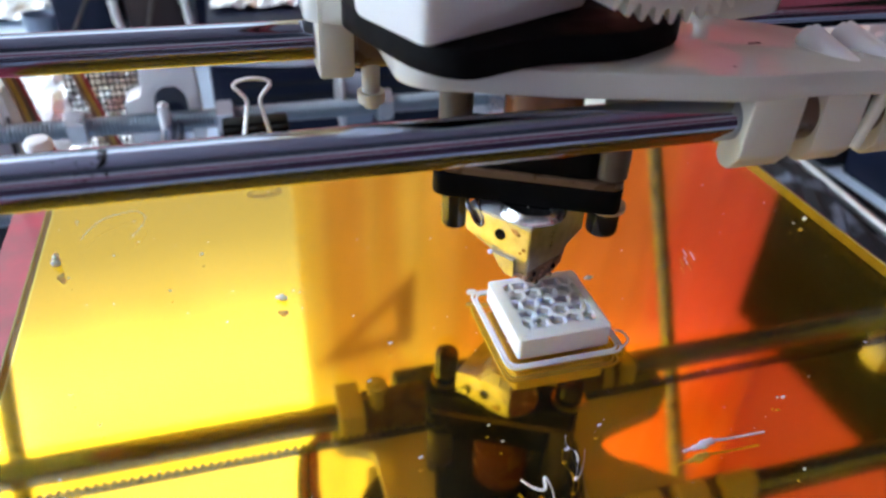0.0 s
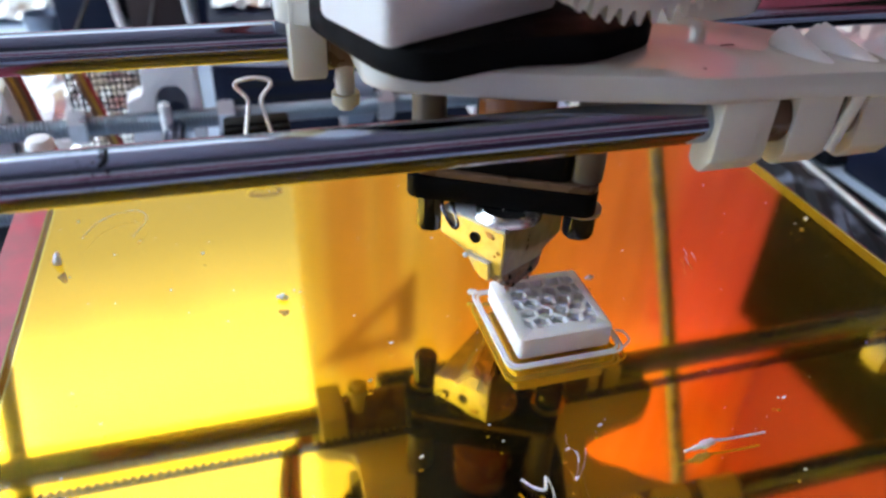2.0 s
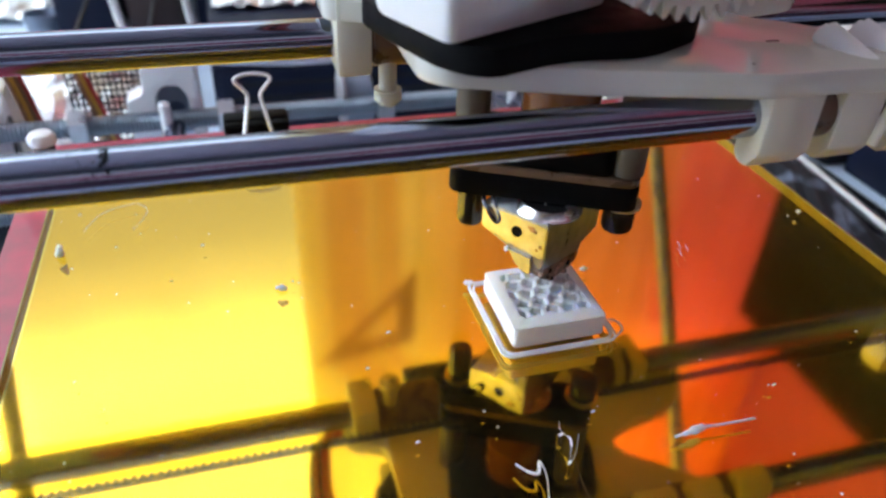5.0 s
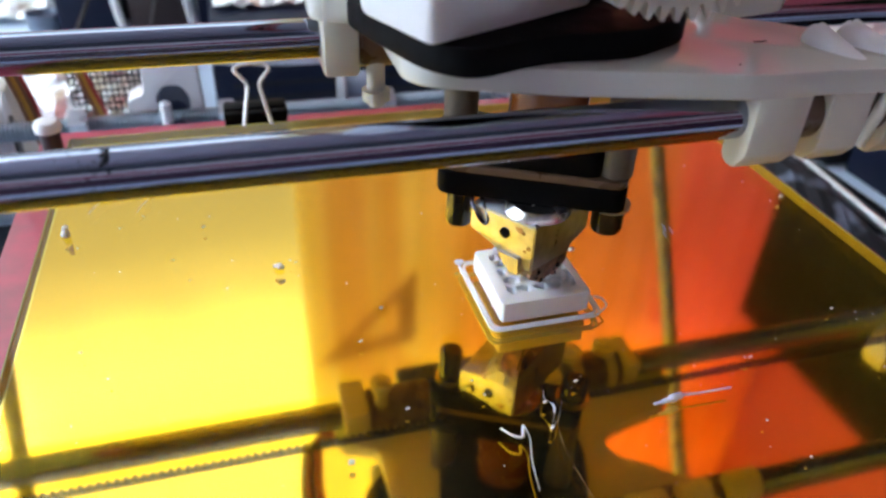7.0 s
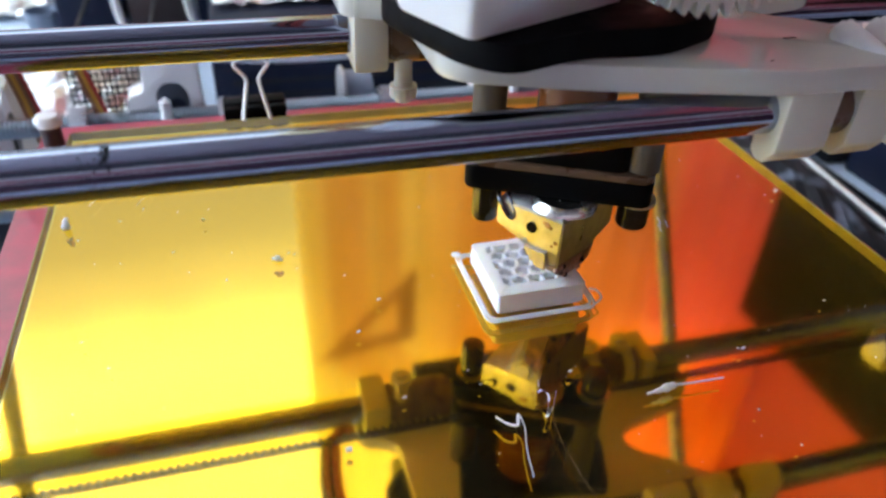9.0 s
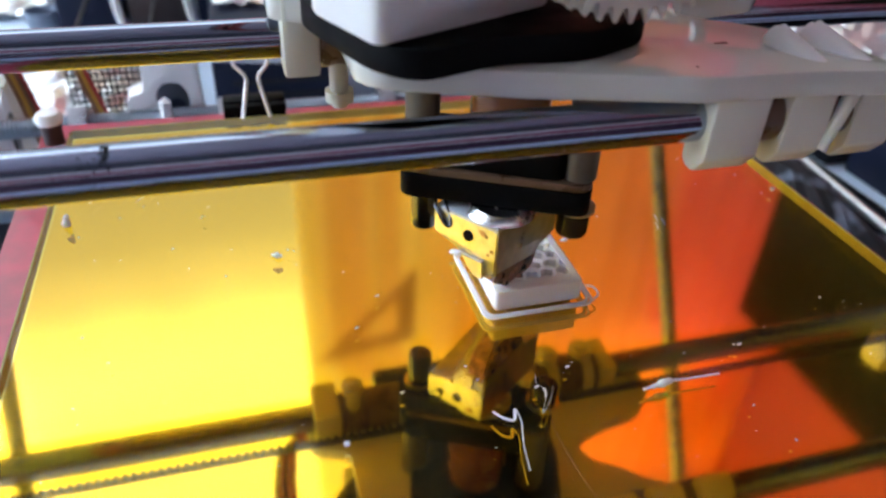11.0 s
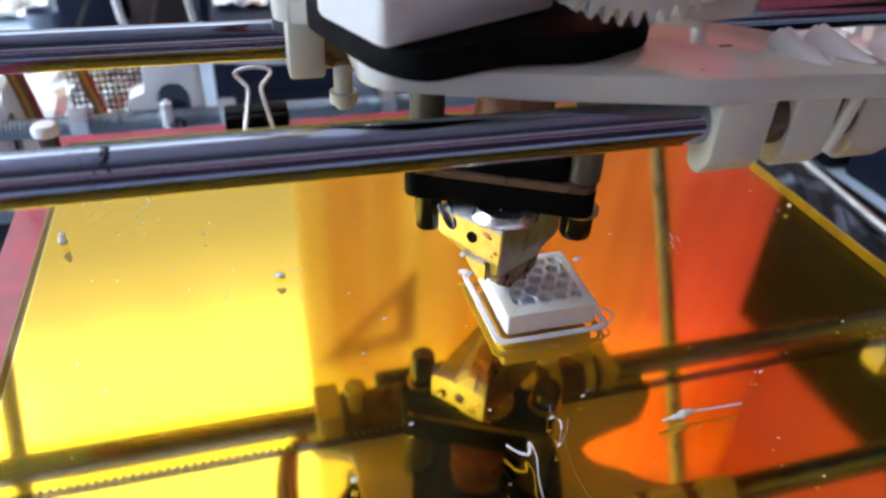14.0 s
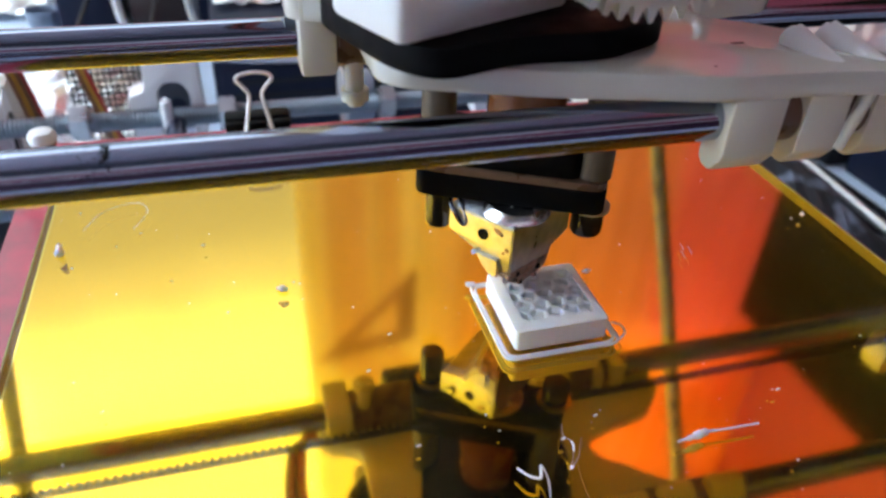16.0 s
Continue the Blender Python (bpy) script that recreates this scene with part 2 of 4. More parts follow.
def prism(poly, z0, z1, bev=0.4, seg=2):
    bm = bmesh.new()
    f = bm.faces.new([bm.verts.new((x, y, z0)) for x, y in poly])
    r = bmesh.ops.extrude_face_region(bm, geom=[f])
    for v in r["geom"]:
        if isinstance(v, bmesh.types.BMVert):
            v.co.z = z1
    bmesh.ops.recalc_face_normals(bm, faces=bm.faces[:])
    if bev:
        es = [e for e in bm.edges if abs(e.verts[0].co.z - e.verts[1].co.z) < 1e-6]
        bmesh.ops.bevel(bm, geom=es, offset=bev, segments=seg, affect="EDGES", profile=0.5)
    return bm


def rounded(poly, r, n=6):
    """A polygon with each corner rounded by r."""
    out = []
    k = len(poly)
    for i in range(k):
        a, b, c = (Vector(poly[(i + j) % k]) for j in (-1, 0, 1))
        d = min(r, (a - b).length * 0.48, (c - b).length * 0.48)
        p, q = b + (a - b).normalized() * d, b + (c - b).normalized() * d
        for s in range(n + 1):
            t = s / n
            out.append(tuple(p * (1 - t) ** 2 + b * 2 * t * (1 - t) + q * t * t))
    return out


def rod(a, b, r, seg=32, r2=None, bev=0.0):
    bm = bmesh.new()
    a, b = Vector(a), Vector(b)
    d = b - a
    bmesh.ops.create_cone(bm, cap_ends=True, segments=seg, radius1=r, radius2=r if r2 is None else r2, depth=d.length)
    if bev:
        bmesh.ops.bevel(bm, geom=[e for e in bm.edges if abs(e.verts[0].co.z - e.verts[1].co.z) < 1e-6], offset=bev, segments=2, affect="EDGES")
    bmesh.ops.transform(bm, matrix=Matrix.Translation((a + b) / 2) @ d.to_track_quat("Z", "Y").to_matrix().to_4x4(), verts=bm.verts[:])
    return bm


def lathe(profile, centre, seg=40):
    """Rings (r, z) turned round an upright axis."""
    bm = bmesh.new()
    rings = []
    for r, z in profile:
        rings.append([bm.verts.new((centre[0] + max(r, 0.001) * math.cos(2 * math.pi * i / seg), centre[1] + max(r, 0.001) * math.sin(2 * math.pi * i / seg), z)) for i in range(seg)])
    for p, q in zip(rings, rings[1:]):
        for i in range(seg):
            bm.faces.new((p[i], p[(i + 1) % seg], q[(i + 1) % seg], q[i]))
    bm.faces.new(rings[0][::-1])
    bm.faces.new(rings[-1])
    bmesh.ops.recalc_face_normals(bm, faces=bm.faces[:])
    return bm


def tube(points, r, seg=8, taper=None):
    """A round wire along points."""
    bm = bmesh.new()
    pts = [Vector(p) for p in points]
    rings = []
    for i, p in enumerate(pts):
        d = (pts[min(i + 1, len(pts) - 1)] - pts[max(i - 1, 0)]).normalized()
        q = d.to_track_quat("Z", "Y")
        rr = r if taper is None else r * taper[i]
        rings.append([bm.verts.new(p + q @ Vector((rr * math.cos(2 * math.pi * k / seg), rr * math.sin(2 * math.pi * k / seg), 0))) for k in range(seg)])
    for a, b in zip(rings, rings[1:]):
        for k in range(seg):
            bm.faces.new((a[k], a[(k + 1) % seg], b[(k + 1) % seg], b[k]))
    bm.faces.new(rings[0][::-1])
    bm.faces.new(rings[-1])
    return bm


def curve_pts(ctrl, n=8):
    """A smooth line through the control points."""
    c = [Vector(p) for p in ctrl]
    out = []
    for i in range(len(c) - 1):
        p0, p1, p2, p3 = c[max(i - 1, 0)], c[i], c[i + 1], c[min(i + 2, len(c) - 1)]
        for s in range(n):
            t = s / n
            out.append(0.5 * ((2 * p1) + (p2 - p0) * t + (2 * p0 - 5 * p1 + 4 * p2 - p3) * t * t + (3 * p1 - p0 - 3 * p2 + p3) * t ** 3))
    out.append(c[-1])
    return out


def to_mesh(name, bm, material, smooth=True):
    bmesh.ops.scale(bm, vec=(MM, MM, MM), verts=bm.verts[:])
    if smooth:
        for f in bm.faces:
            f.smooth = True
        for e in bm.edges:
            if len(e.link_faces) == 2 and e.calc_face_angle(0) > radians(38):
                e.smooth = False
    me = bpy.data.meshes.new(name)
    bm.to_mesh(me)
    bm.free()
    me.materials.append(material)
    return me


def part(name, bm, material, parent, label=""):
    ob = new(name, to_mesh(name, bm, material))
    ob.parent = parent
    return tagged(ob, label)


def thing(name, label, category, bm=None, material=None, group="", kind="", at=None):
    ob = new(name, to_mesh(name, bm, material) if bm else None)
    if at:
        ob.matrix_basis = at
    return tagged(ob, label, category, group, kind)


def chain(*bms):
    out = bms[0]
    for b in bms[1:]:
        merge(out, b)
    return out


# ---------------------------------------------------------------- the room
def wall(name, label, bm, material):
    return thing(name, label, "wall", bm, material, kind="structure")


wall("floor", "dull grey floor under the desk", rbox(-2000, 1800, -1600, 1600, -900, -850, 0), DESK)
wall("ceiling", "plain grey-mauve painted ceiling", rbox(-2000, 1800, -1600, 1600, 2500, 2550, 0), CEILING)
wall("wall_north", "pink and white wall round the bright window", chain(
    rbox(-2000, 1800, 1500, 1600, -850, 160, 0), rbox(-2000, 1800, 1500, 1600, 2350, 2500, 0),
    rbox(-2000, -1250, 1500, 1600, 160, 2350, 0), rbox(1690, 1800, 1500, 1600, 160, 2350, 0)), PINK)
wall("wall_east", "side wall in a darker version of the pink", rbox(1700, 1800, -1600, 1497, -850, 2500, 0), DARKPINK)
# west opening and its window are unseen, added to let fill light in
wall("wall_west", "white plaster side wall opened for the added fill light", chain(
    rbox(-2000, -1900, -1600, 1497, -850, 0, 0), rbox(-2000, -1900, -1600, 1497, 2200, 2500, 0),
    rbox(-2000, -1900, -1600, -350, 0, 2200, 0), rbox(-2000, -1900, 1250, 1497, 0, 2200, 0)), PLASTER)
fillwin = thing("fill_window", "added unseen side window for fill light", "window", kind="structure")
part("window_frame", chain(rbox(-1980, -1920, -350, 1250, 0, 50, 4), rbox(-1980, -1920, -350, 1250, 2150, 2200, 4),
                           rbox(-1980, -1920, -350, -300, 50, 2150, 4), rbox(-1980, -1920, 1200, 1250, 50, 2150, 4)), FRAMEPAINT, fillwin)
thing("backdrop", "added glowing panel outside the side opening, for fill light", "sky", rbox(-2210, -2200, -1600, 1800, -300, 3000, 0), SIDEFILL, kind="structure")
south = wall("wall_south", "dark unseen wall behind the viewer, banded for the bar reflections", rbox(-1897, 1697, -1600, -1510, -850, 2500, 0), NIGHT)
# bands added on the unseen wall to put stripes into the guide bars' reflections
for z0, z1, m, nm in ((-850, 330, MAUVE, "low_band"), (333, 440, FRAMEPAINT, "rail"), (443, 760, MAGENTA, "paint_band"), (763, 1120, PLASTER, "paint_band")):
    part(nm, rbox(-1890, 1690, -1509.5, -1500, z0, z1, 1), m, south)

win = thing("window_1", "white-painted window full of bright overcast daylight", "window", kind="structure")
part("window_frame", chain(rbox(-1250, 1690, 1520, 1580, 160, 215, 4), rbox(-1250, 1690, 1520, 1580, 2295, 2350, 4),
                           rbox(-1250, -1195, 1520, 1580, 215, 2295, 4), rbox(1645, 1690, 1520, 1580, 215, 2295, 4)), FRAMEPAINT, win)
part("window_sill", rbox(-1290, 1690, 1490, 1519, 130, 160, 4), FRAMEPAINT, win)
thing("backdrop", "glowing overcast sky outside the window", "sky", rbox(-2900, 3300, 1900, 1910, -300, 3000, 0), DAY, kind="structure")


def curtain(name, label, x0, x1, z0, z1, material, folds, y0=1455):
    bm = bmesh.new()
    n = folds * 10
    cols = []
    for i in range(n + 1):
        u = i / n
        y = y0 + 9 * math.sin(2 * math.pi * folds * u) + 6 * math.sin(9 * u)
        cols.append([bm.verts.new((x0 + (x1 - x0) * u, y + d, z)) for d in (0, 3) for z in (z0, (z0 + z1) / 2, z1)])
    for a, b in zip(cols, cols[1:]):
        for k in (0, 1, 3, 4):
            bm.faces.new((a[k], b[k], b[k + 1], a[k + 1]))
    bmesh.ops.recalc_face_normals(bm, faces=bm.faces[:])
    return thing(name, label, "curtain", bm, material)


curtain("curtain", "long curtain running from peach to deep pink, glowing with daylight", 100, 1690, -700, 2330, GRADED, 14)
# second cloth layer added only to dim the curtain's upper part
curtain("dimming_layer", "extra peach cloth layer added to dim the curtain top", 620, 1640, 1690, 2335, PEACH, 9, 1415)

flap = bmesh.new()
tri = [Vector(v) for v in ((118, 1350), (400, 1062), (396, 1310))]
mid = sum(tri, Vector((0, 0))) / 3
inner = [mid + (v - mid) * 0.5 for v in tri]
ring = [[flap.verts.new((v.x, y, v.y)) for v in vs] for y in (1436, 1431) for vs in (tri, inner)]
for i in range(3):
    j = (i + 1) % 3
    for p, q in ((0, 1), (1, 3), (3, 2), (2, 0)):
        flap.faces.new((ring[p][i], ring[p][j], ring[q][j], ring[q][i]))
bmesh.ops.recalc_face_normals(flap, faces=flap.faces[:])
thing("triangular_hanger", "hollow triangular brown-orange cloth hanger on the curtain", "hanger", flap, TAWNY)

wardrobe = thing("wardrobe", "tall dark-stained wooden wardrobe against the wall", "wardrobe")
part("carcass", rbox(1510, 1697, -1100, 1430, -850, 1415, 6), DARKWOOD, wardrobe)
for k in range(4):
    part("door", rbox(1490, 1509, -1090 + 630 * k, -1090 + 630 * k + 622, -800, 1400, 4), DARKWOOD, wardrobe)

desk = thing("desk", "pale grey laminate desk under the printer", "desk")
part("desktop", rbox(-900, 1100, -420, 1100, -125, -95, 3), DESK, desk)
for x in (-860, 1060):
    for y in (-380, 1060):
        part("leg", rbox(x - 20, x + 20, y - 20, y + 20, -849, -125, 2), STEEL, desk)


# ---------------------------------------------------------------- printer frame
def threaded(a, b, r=4.0, pitch=1.6):
    """A threaded bar: ridged rings along its length."""
    a, b = Vector(a), Vector(b)
    L = (b - a).length
    n = int(L / pitch) * 2
    bm = bmesh.new()
    q = (b - a).to_track_quat("Z", "Y")
    rings = []
    seg = 12
    for i in range(n + 1):
        rr = r if i % 2 else r - 0.55
        rings.append([bm.verts.new(a + (b - a) * (i / n) + q @ Vector((rr * math.cos(2 * math.pi * k / seg), rr * math.sin(2 * math.pi * k / seg), 0))) for k in range(seg)])
    for p, s in zip(rings, rings[1:]):
        for k in range(seg):
            bm.faces.new((p[k], p[(k + 1) % seg], s[(k + 1) % seg], s[k]))
    bm.faces.new(rings[0][::-1])
    bm.faces.new(rings[-1])
    return bm


def nut(p, axis, r=7.2, w=6.5):
    p, axis = Vector(p), Vector(axis).normalized()
    return rod(p - axis * w / 2, p + axis * w / 2, r, 6, bev=0.6)


frame_rig = thing("printer_frame", "triangular printer frame of zinc-plated threaded bars", "printer frame")
for x in (-107, 200):
    part("side_bar", threaded((x, 250, -46), (x, 62, 284)), STEEL, frame_rig)
    part("side_bar", threaded((x, -126, -46), (x, 45, 254)), STEEL, frame_rig)
    part("base_bar", threaded((x, -160, -62), (x, 285, -62)), STEEL, frame_rig)
    for y in (-130, 254):
        part("corner_foot", prism(rounded([(y - 22, -95), (y + 22, -95), (y + 22, -50), (y + 6, -26), (y - 12, -26), (y - 22, -50)], 6), x - 9, x + 9, 1.0)
             , IVORY, frame_rig, "ivory plastic corner").data.transform(Matrix(((0, 0, 1, 0), (1, 0, 0, 0), (0, 1, 0, 0), (0, 0, 0, 1))))
for y, z in ((188, -22), (188, -58), (-118, -22), (-118, -58)):
    part("cross_bar", threaded((-150, y, z), (225, y, z)), GREYPL, frame_rig)
for x in (-60, -5, 60, 110):
    part("nut", nut((x, 188, -22), (1, 0, 0)), STEEL, frame_rig)


# smooth bars along which the carriage slides
def smooth_bar(y):
    bm = rod((-190, y, 55), (246, y, 55), 4.0, 64, bev=0.5)
    return thing("smooth_bar", "polished round steel guide bar with streaky reflections", "guide bar", bm, CHROME, group="guide bars")


front_bar = smooth_bar(0)
rnd = random.Random(2)
fl = bmesh.new()
for k in range(90):
    a = radians(rnd.uniform(-12, 92) if k > 44 else 88 - abs(rnd.gauss(0, 24)))
    x = -18.4 - (abs(rnd.gauss(0, 1)) * 3.0 if k > 44 else abs(rnd.gauss(0, 0.42)) - 0.25)
    d = rnd.uniform(0.04, 0.12) if k > 44 else rnd.uniform(0.06, 0.19)
    c = Vector((x, -4.0 * math.cos(a), 55 + 4.0 * math.sin(a)))
    merge(fl, rbox(c.x - d, c.x + d * 1.6, c.y - d, c.y + d, c.z - d, c.z + d, d * 0.4, 1))
part("pitting", fl, BLACK, front_bar, "dark scratched ring and pits on the bar")["kind"] = "stuff"
smooth_bar(51.5)

# toothed belt between the bars
belt = thing("drive_belt", "black toothed rubber drive belt between the bars", "belt")
band = part("band", rbox(-185, 230, 27.2, 29.0, 39.0, 39.8, 0.2), BELT, belt)
bm = bmesh.new()
for k in range(200):
    x = -180 + k * 2.03
    merge(bm, rbox(x, x + 0.95, 27.2, 29.0, 38.0, 39.1, 0))
part("teeth", bm, BELT, band)["kind"] = "stuff"

# plastic blocks that hold the bars at their ends
for x0, x1 in ((-196, -160), (224, 254)):
    e = thing("bar_end_block", "ivory plastic block holding the guide bar ends", "bracket")
    part("body", rbox(x0, x1, -9, 61, 44, 66, 2), IVORY, e)
    side = x0 - 12 if x0 > 0 else x1 + 0.1
    part("side_lug", rbox(side, side + 11.9, 43, 54, 63, 76, 3), IVORY, e)
    part("nut_tower", lathe([(9, 39), (9, 44)], ((x0 + x1) / 2, 26), 6), IVORY, e)

def sheet(x0, x1, y0, y1, z):
    bm = bmesh.new()
    bm.faces.new([bm.verts.new(v) for v in ((x0, y0, z), (x1, y0, z), (x1, y1, z), (x0, y1, z))])
    return bm


# ---------------------------------------------------------------- bed, slides along y
bed = thing("print_bed", "mirror-glass print bed covered with amber film", "print bed")
BX0, BX1, BY0, BY1 = -52.0, 155.5, -85.0, 119.0
part("mirror_plate", rbox(BX0, BX1, BY0, BY1, -4.6, -1.6, 0.15, 1), MIRROR, bed, "silvered mirror glass")
part("film", sheet(BX0 + 0.3, BX1 - 0.3, BY0 + 0.3, BY1 - 0.3, 0.0), FILM, bed, "glossy amber polyimide film").visible_shadow = False
rim = chain(rbox(BX0 - 0.5, BX0 - 0.02, BY0, BY1, -4.6, -0.15, 0.1, 1), rbox(BX1 + 0.02, BX1 + 0.5, BY0, BY1, -4.6, -0.15, 0.1, 1),
            rbox(BX0, BX1, BY1 + 0.02, BY1 + 0.5, -4.6, -0.15, 0.1, 1), rbox(BX0, BX1, BY0 - 0.5, BY0 - 0.02, -4.6, -0.15, 0.1, 1))
part("glass_edge", rim, GLASSEDGE, bed, "greenish-yellow ground glass edge")
part("heater_board", rbox(-63, 163, -92, 134, -6.6, -4.7, 0.3), REDPCB, bed, "red heater circuit board")
part("carrier_plate", rbox(-60, 160, -88, 112, -14, -11, 0.8), GREYPL, bed)
for x, y in ((-58, 121), (158, 121), (-58, -88), (158, -88)):
    part("levelling_screw", chain(lathe([(3.1, -4.5), (3.1, 2.4)], (x, y), 20), rod((x, y, -14), (x, y, -4), 1.5, 12)), BROWNBOX, bed)
    part("screw_cap", lathe([(3.9, 2.5), (4.1, 3.2), (4.1, 4.6), (3.2, 5.8), (1.2, 6.2)], (x, y), 28), GLOSSW, bed, "glossy white screw cap")

clip = thing("binder_clip", "black binder clip with bright wire handles on the bed edge", "binder clip")
part("body", chain(rbox(-5.5, 15.5, 124, 124.6, -9, 1.4, 0.2), rbox(-5.5, 0.4, 117.5, 124, 0.05, 3.0, 0.9), rbox(2.2, 7.8, 117.5, 124, 0.05, 3.0, 0.9),
                   rbox(9.6, 15.5, 117.5, 124, 0.05, 3.0, 0.9), rbox(-5.5, 15.5, 120, 127, 0.9, 4.0, 1.2)), BLACK, clip).data.transform(Matrix.Translation((0, 0.005, -0.0006)))
for s in (-1, 1):
    part("wire_handle", tube(curve_pts([(5 + s * 4.4, 115, 1.5), (5 + s * 2.9, 118, 8), (5 + s * 2.0, 120, 13.0), (5 + s * 3.6, 121, 15.4),
                                        (5 + s * 5.4, 121.8, 17.4), (5 + s * 4.4, 122.4, 18.6), (5 + s * 1.5, 122.6, 19.2), (5, 122.6, 19.3)]), 0.6), WIRE, clip, "bright steel wire handle")

# ---------------------------------------------------------------- printed piece on the bed
PX0, PX1, PY0, PY1 = 50.0, 71.0, 4.6, 25.4
piece = thing("printed_tile", "white plastic square with honeycomb infill being printed", "printed part")


def shell():
    o = rounded([(PX0, PY0), (PX1, PY0), (PX1, PY1), (PX0, PY1)], 1.0)
    i = rounded([(PX0 + 2.6, PY0 + 3.0), (PX1 - 1.9, PY0 + 3.0), (PX1 - 1.9, PY1 - 2.0), (PX0 + 2.6, PY1 - 2.0)], 1.6)
    bm = bmesh.new()
    levels = []
    z = 0.55
    prof = []
    while z < 5.3:
        prof += [(0.0, z), (0.09, z + 0.1), (0.09, z + 0.25), (0.0, z + 0.34)]
        z += 0.36
    cx, cy = (PX0 + PX1) / 2, (PY0 + PY1) / 2
    for g, h in prof:
        levels.append([bm.verts.new((x + (x - cx) / 10.5 * g, y + (y - cy) / 10.5 * g, h)) for x, y in o])
    top = prof[-1][1]
    n = len(o)
    for a, b in zip(levels, levels[1:]):
        for k in range(n):
            bm.faces.new((a[k], a[(k + 1) % n], b[(k + 1) % n], b[k]))
    t_out = [bm.verts.new((x - (x - cx) * 0.03, y - (y - cy) * 0.03, top + 0.15 + 0.10 * math.sin(x * 2.1 + y * 1.3) + 0.10 * math.sin(x * 5.3 - y * 4.1))) for x, y in o]
    t_in = [bm.verts.new((x, y, top + 0.1 + 0.1 * math.sin(x * 1.7 - y * 2.3))) for x, y in i]
    b_in = [bm.verts.new((x, y, 3.8)) for x, y in i]
    for a, b in ((levels[-1], t_out), (t_out, t_in), (t_in, b_in)):
        for k in range(n):
            bm.faces.new((a[k], a[(k + 1) % n], b[(k + 1) % n], b[k]))
    bm.faces.new(b_in)
    bm.faces.new(levels[0][::-1])
    bmesh.ops.recalc_face_normals(bm, faces=bm.faces[:])
    return bm


part("outer_wall", shell(), PRINT, piece)


def comb():
    """Honeycomb walls inside the square, with uneven tops."""
    rnd = random.Random(4)
    bm = bmesh.new()
    a = 2.2
    seen = set()
    for q in range(-1, 8):
        for r in range(-1, 8):
            hx = PX0 + 0.9 + q * a * math.sqrt(3) + (r % 2) * a * math.sqrt(3) / 2
            hy = PY0 + 1.4 + r * a * 1.5
            for k in range(6):
                p = [(hx + a * math.sin(math.pi / 3 * (k + j)), hy + a * math.cos(math.pi / 3 * (k + j))) for j in (0, 1)]
                key = (round((p[0][0] + p[1][0]) * 4), round((p[0][1] + p[1][1]) * 4))
                if key in seen:
                    continue
                seen.add(key)
                lo = 1.2
                c = [(min(max(x, PX0 + 2.2), PX1 - lo), min(max(y, PY0 + 2.6), PY1 - lo)) for x, y in p]
                A, B = Vector((*c[0], 0)), Vector((*c[1], 0))
                if (A - B).length < 0.5:
                    continue
                pts = []
                for s in range(5):
                    u = s / 4
                    m = A.lerp(B, u)
                    pts.append((m.x, m.y, 5.0 + 0.14 * math.sin(m.x * 3.1 + 1.7 * m.y) + rnd.uniform(-0.09, 0.09)))
                merge(bm, tube(pts, 0.52, 8, [1 + rnd.uniform(-0.12, 0.18) for _ in pts]))
                d = (B - A).normalized() * 0.1
                nrm = Vector((-d.y, d.x, 0)).normalized() * 0.42
                vs = [bm.verts.new(v) for v in ((A - nrm) + Vector((0, 0, 1)), (B - nrm) + Vector((0, 0, 1)), (B - nrm) + Vector((0, 0, 5)), (A - nrm) + Vector((0, 0, 5)),
                                                (A + nrm) + Vector((0, 0, 1)), (B + nrm) + Vector((0, 0, 1)), (B + nrm) + Vector((0, 0, 5)), (A + nrm) + Vector((0, 0, 5)))]
                for f in ((0, 1, 2, 3), (5, 4, 7, 6), (4, 0, 3, 7), (1, 5, 6, 2), (3, 2, 6, 7)):
                    bm.faces.new([vs[i] for i in f])
    return bm


part("honeycomb_infill", comb(), PRINT, piece)
part("first_layer", prism(rounded([(PX0 + 0.3, PY0 + 0.3), (PX1 - 0.3, PY0 + 0.3), (PX1 - 0.3, PY1 - 0.3), (PX0 + 0.3, PY1 - 0.3)], 1.2), 0.02, 0.55, 0.1), PRINT, piece)

skirt = thing("skirt_outline", "thin white plastic outline strand round the printed square", "plastic strand")
loop = rounded([(47.2, 2.2), (73.6, 2.2), (74.2, 27.6), (47.0, 28.6)], 2.5, 5)
for k, off in enumerate((0.0, 0.75)):
    ln = [(x + (off if x < 60 else -off), y + (off if y < 15 else -off), 0.3) for x, y in loop]
    part("strand", tube(ln + [ln[0]], 0.36, 8), PRINT, skirt)
part("start_blob", rod((46.4, 29.3, 0.3), (48.6, 28.4, 0.5), 0.7, 12, bev=0.3), PRINT, skirt)
part("loose_end", tube(curve_pts([(73.3, 3, 0.3), (75.6, 4.5, 0.8), (75.6, 7.0, 0.9), (74.4, 8.6, 0.5)]), 0.24), PRINT, skirt)

# scraps of plastic left on the film
AMBERCLEAR = mat("thin_clear_plastic", (0.30, 0.17, 0.06), 0.15, 0, 0.1, 200)
def scrap(label, ctrl, r, taper=None, name="plastic_scrap", material=PRINT):
    pts = curve_pts(ctrl, 6)
    tp = None
    if taper:
        tp = [taper[min(int(i / len(pts) * len(taper)), len(taper) - 1)] for i in range(len(pts))]
    return thing(name, label, "plastic scrap", tube(pts, r, 8, tp), material, group="plastic scraps")


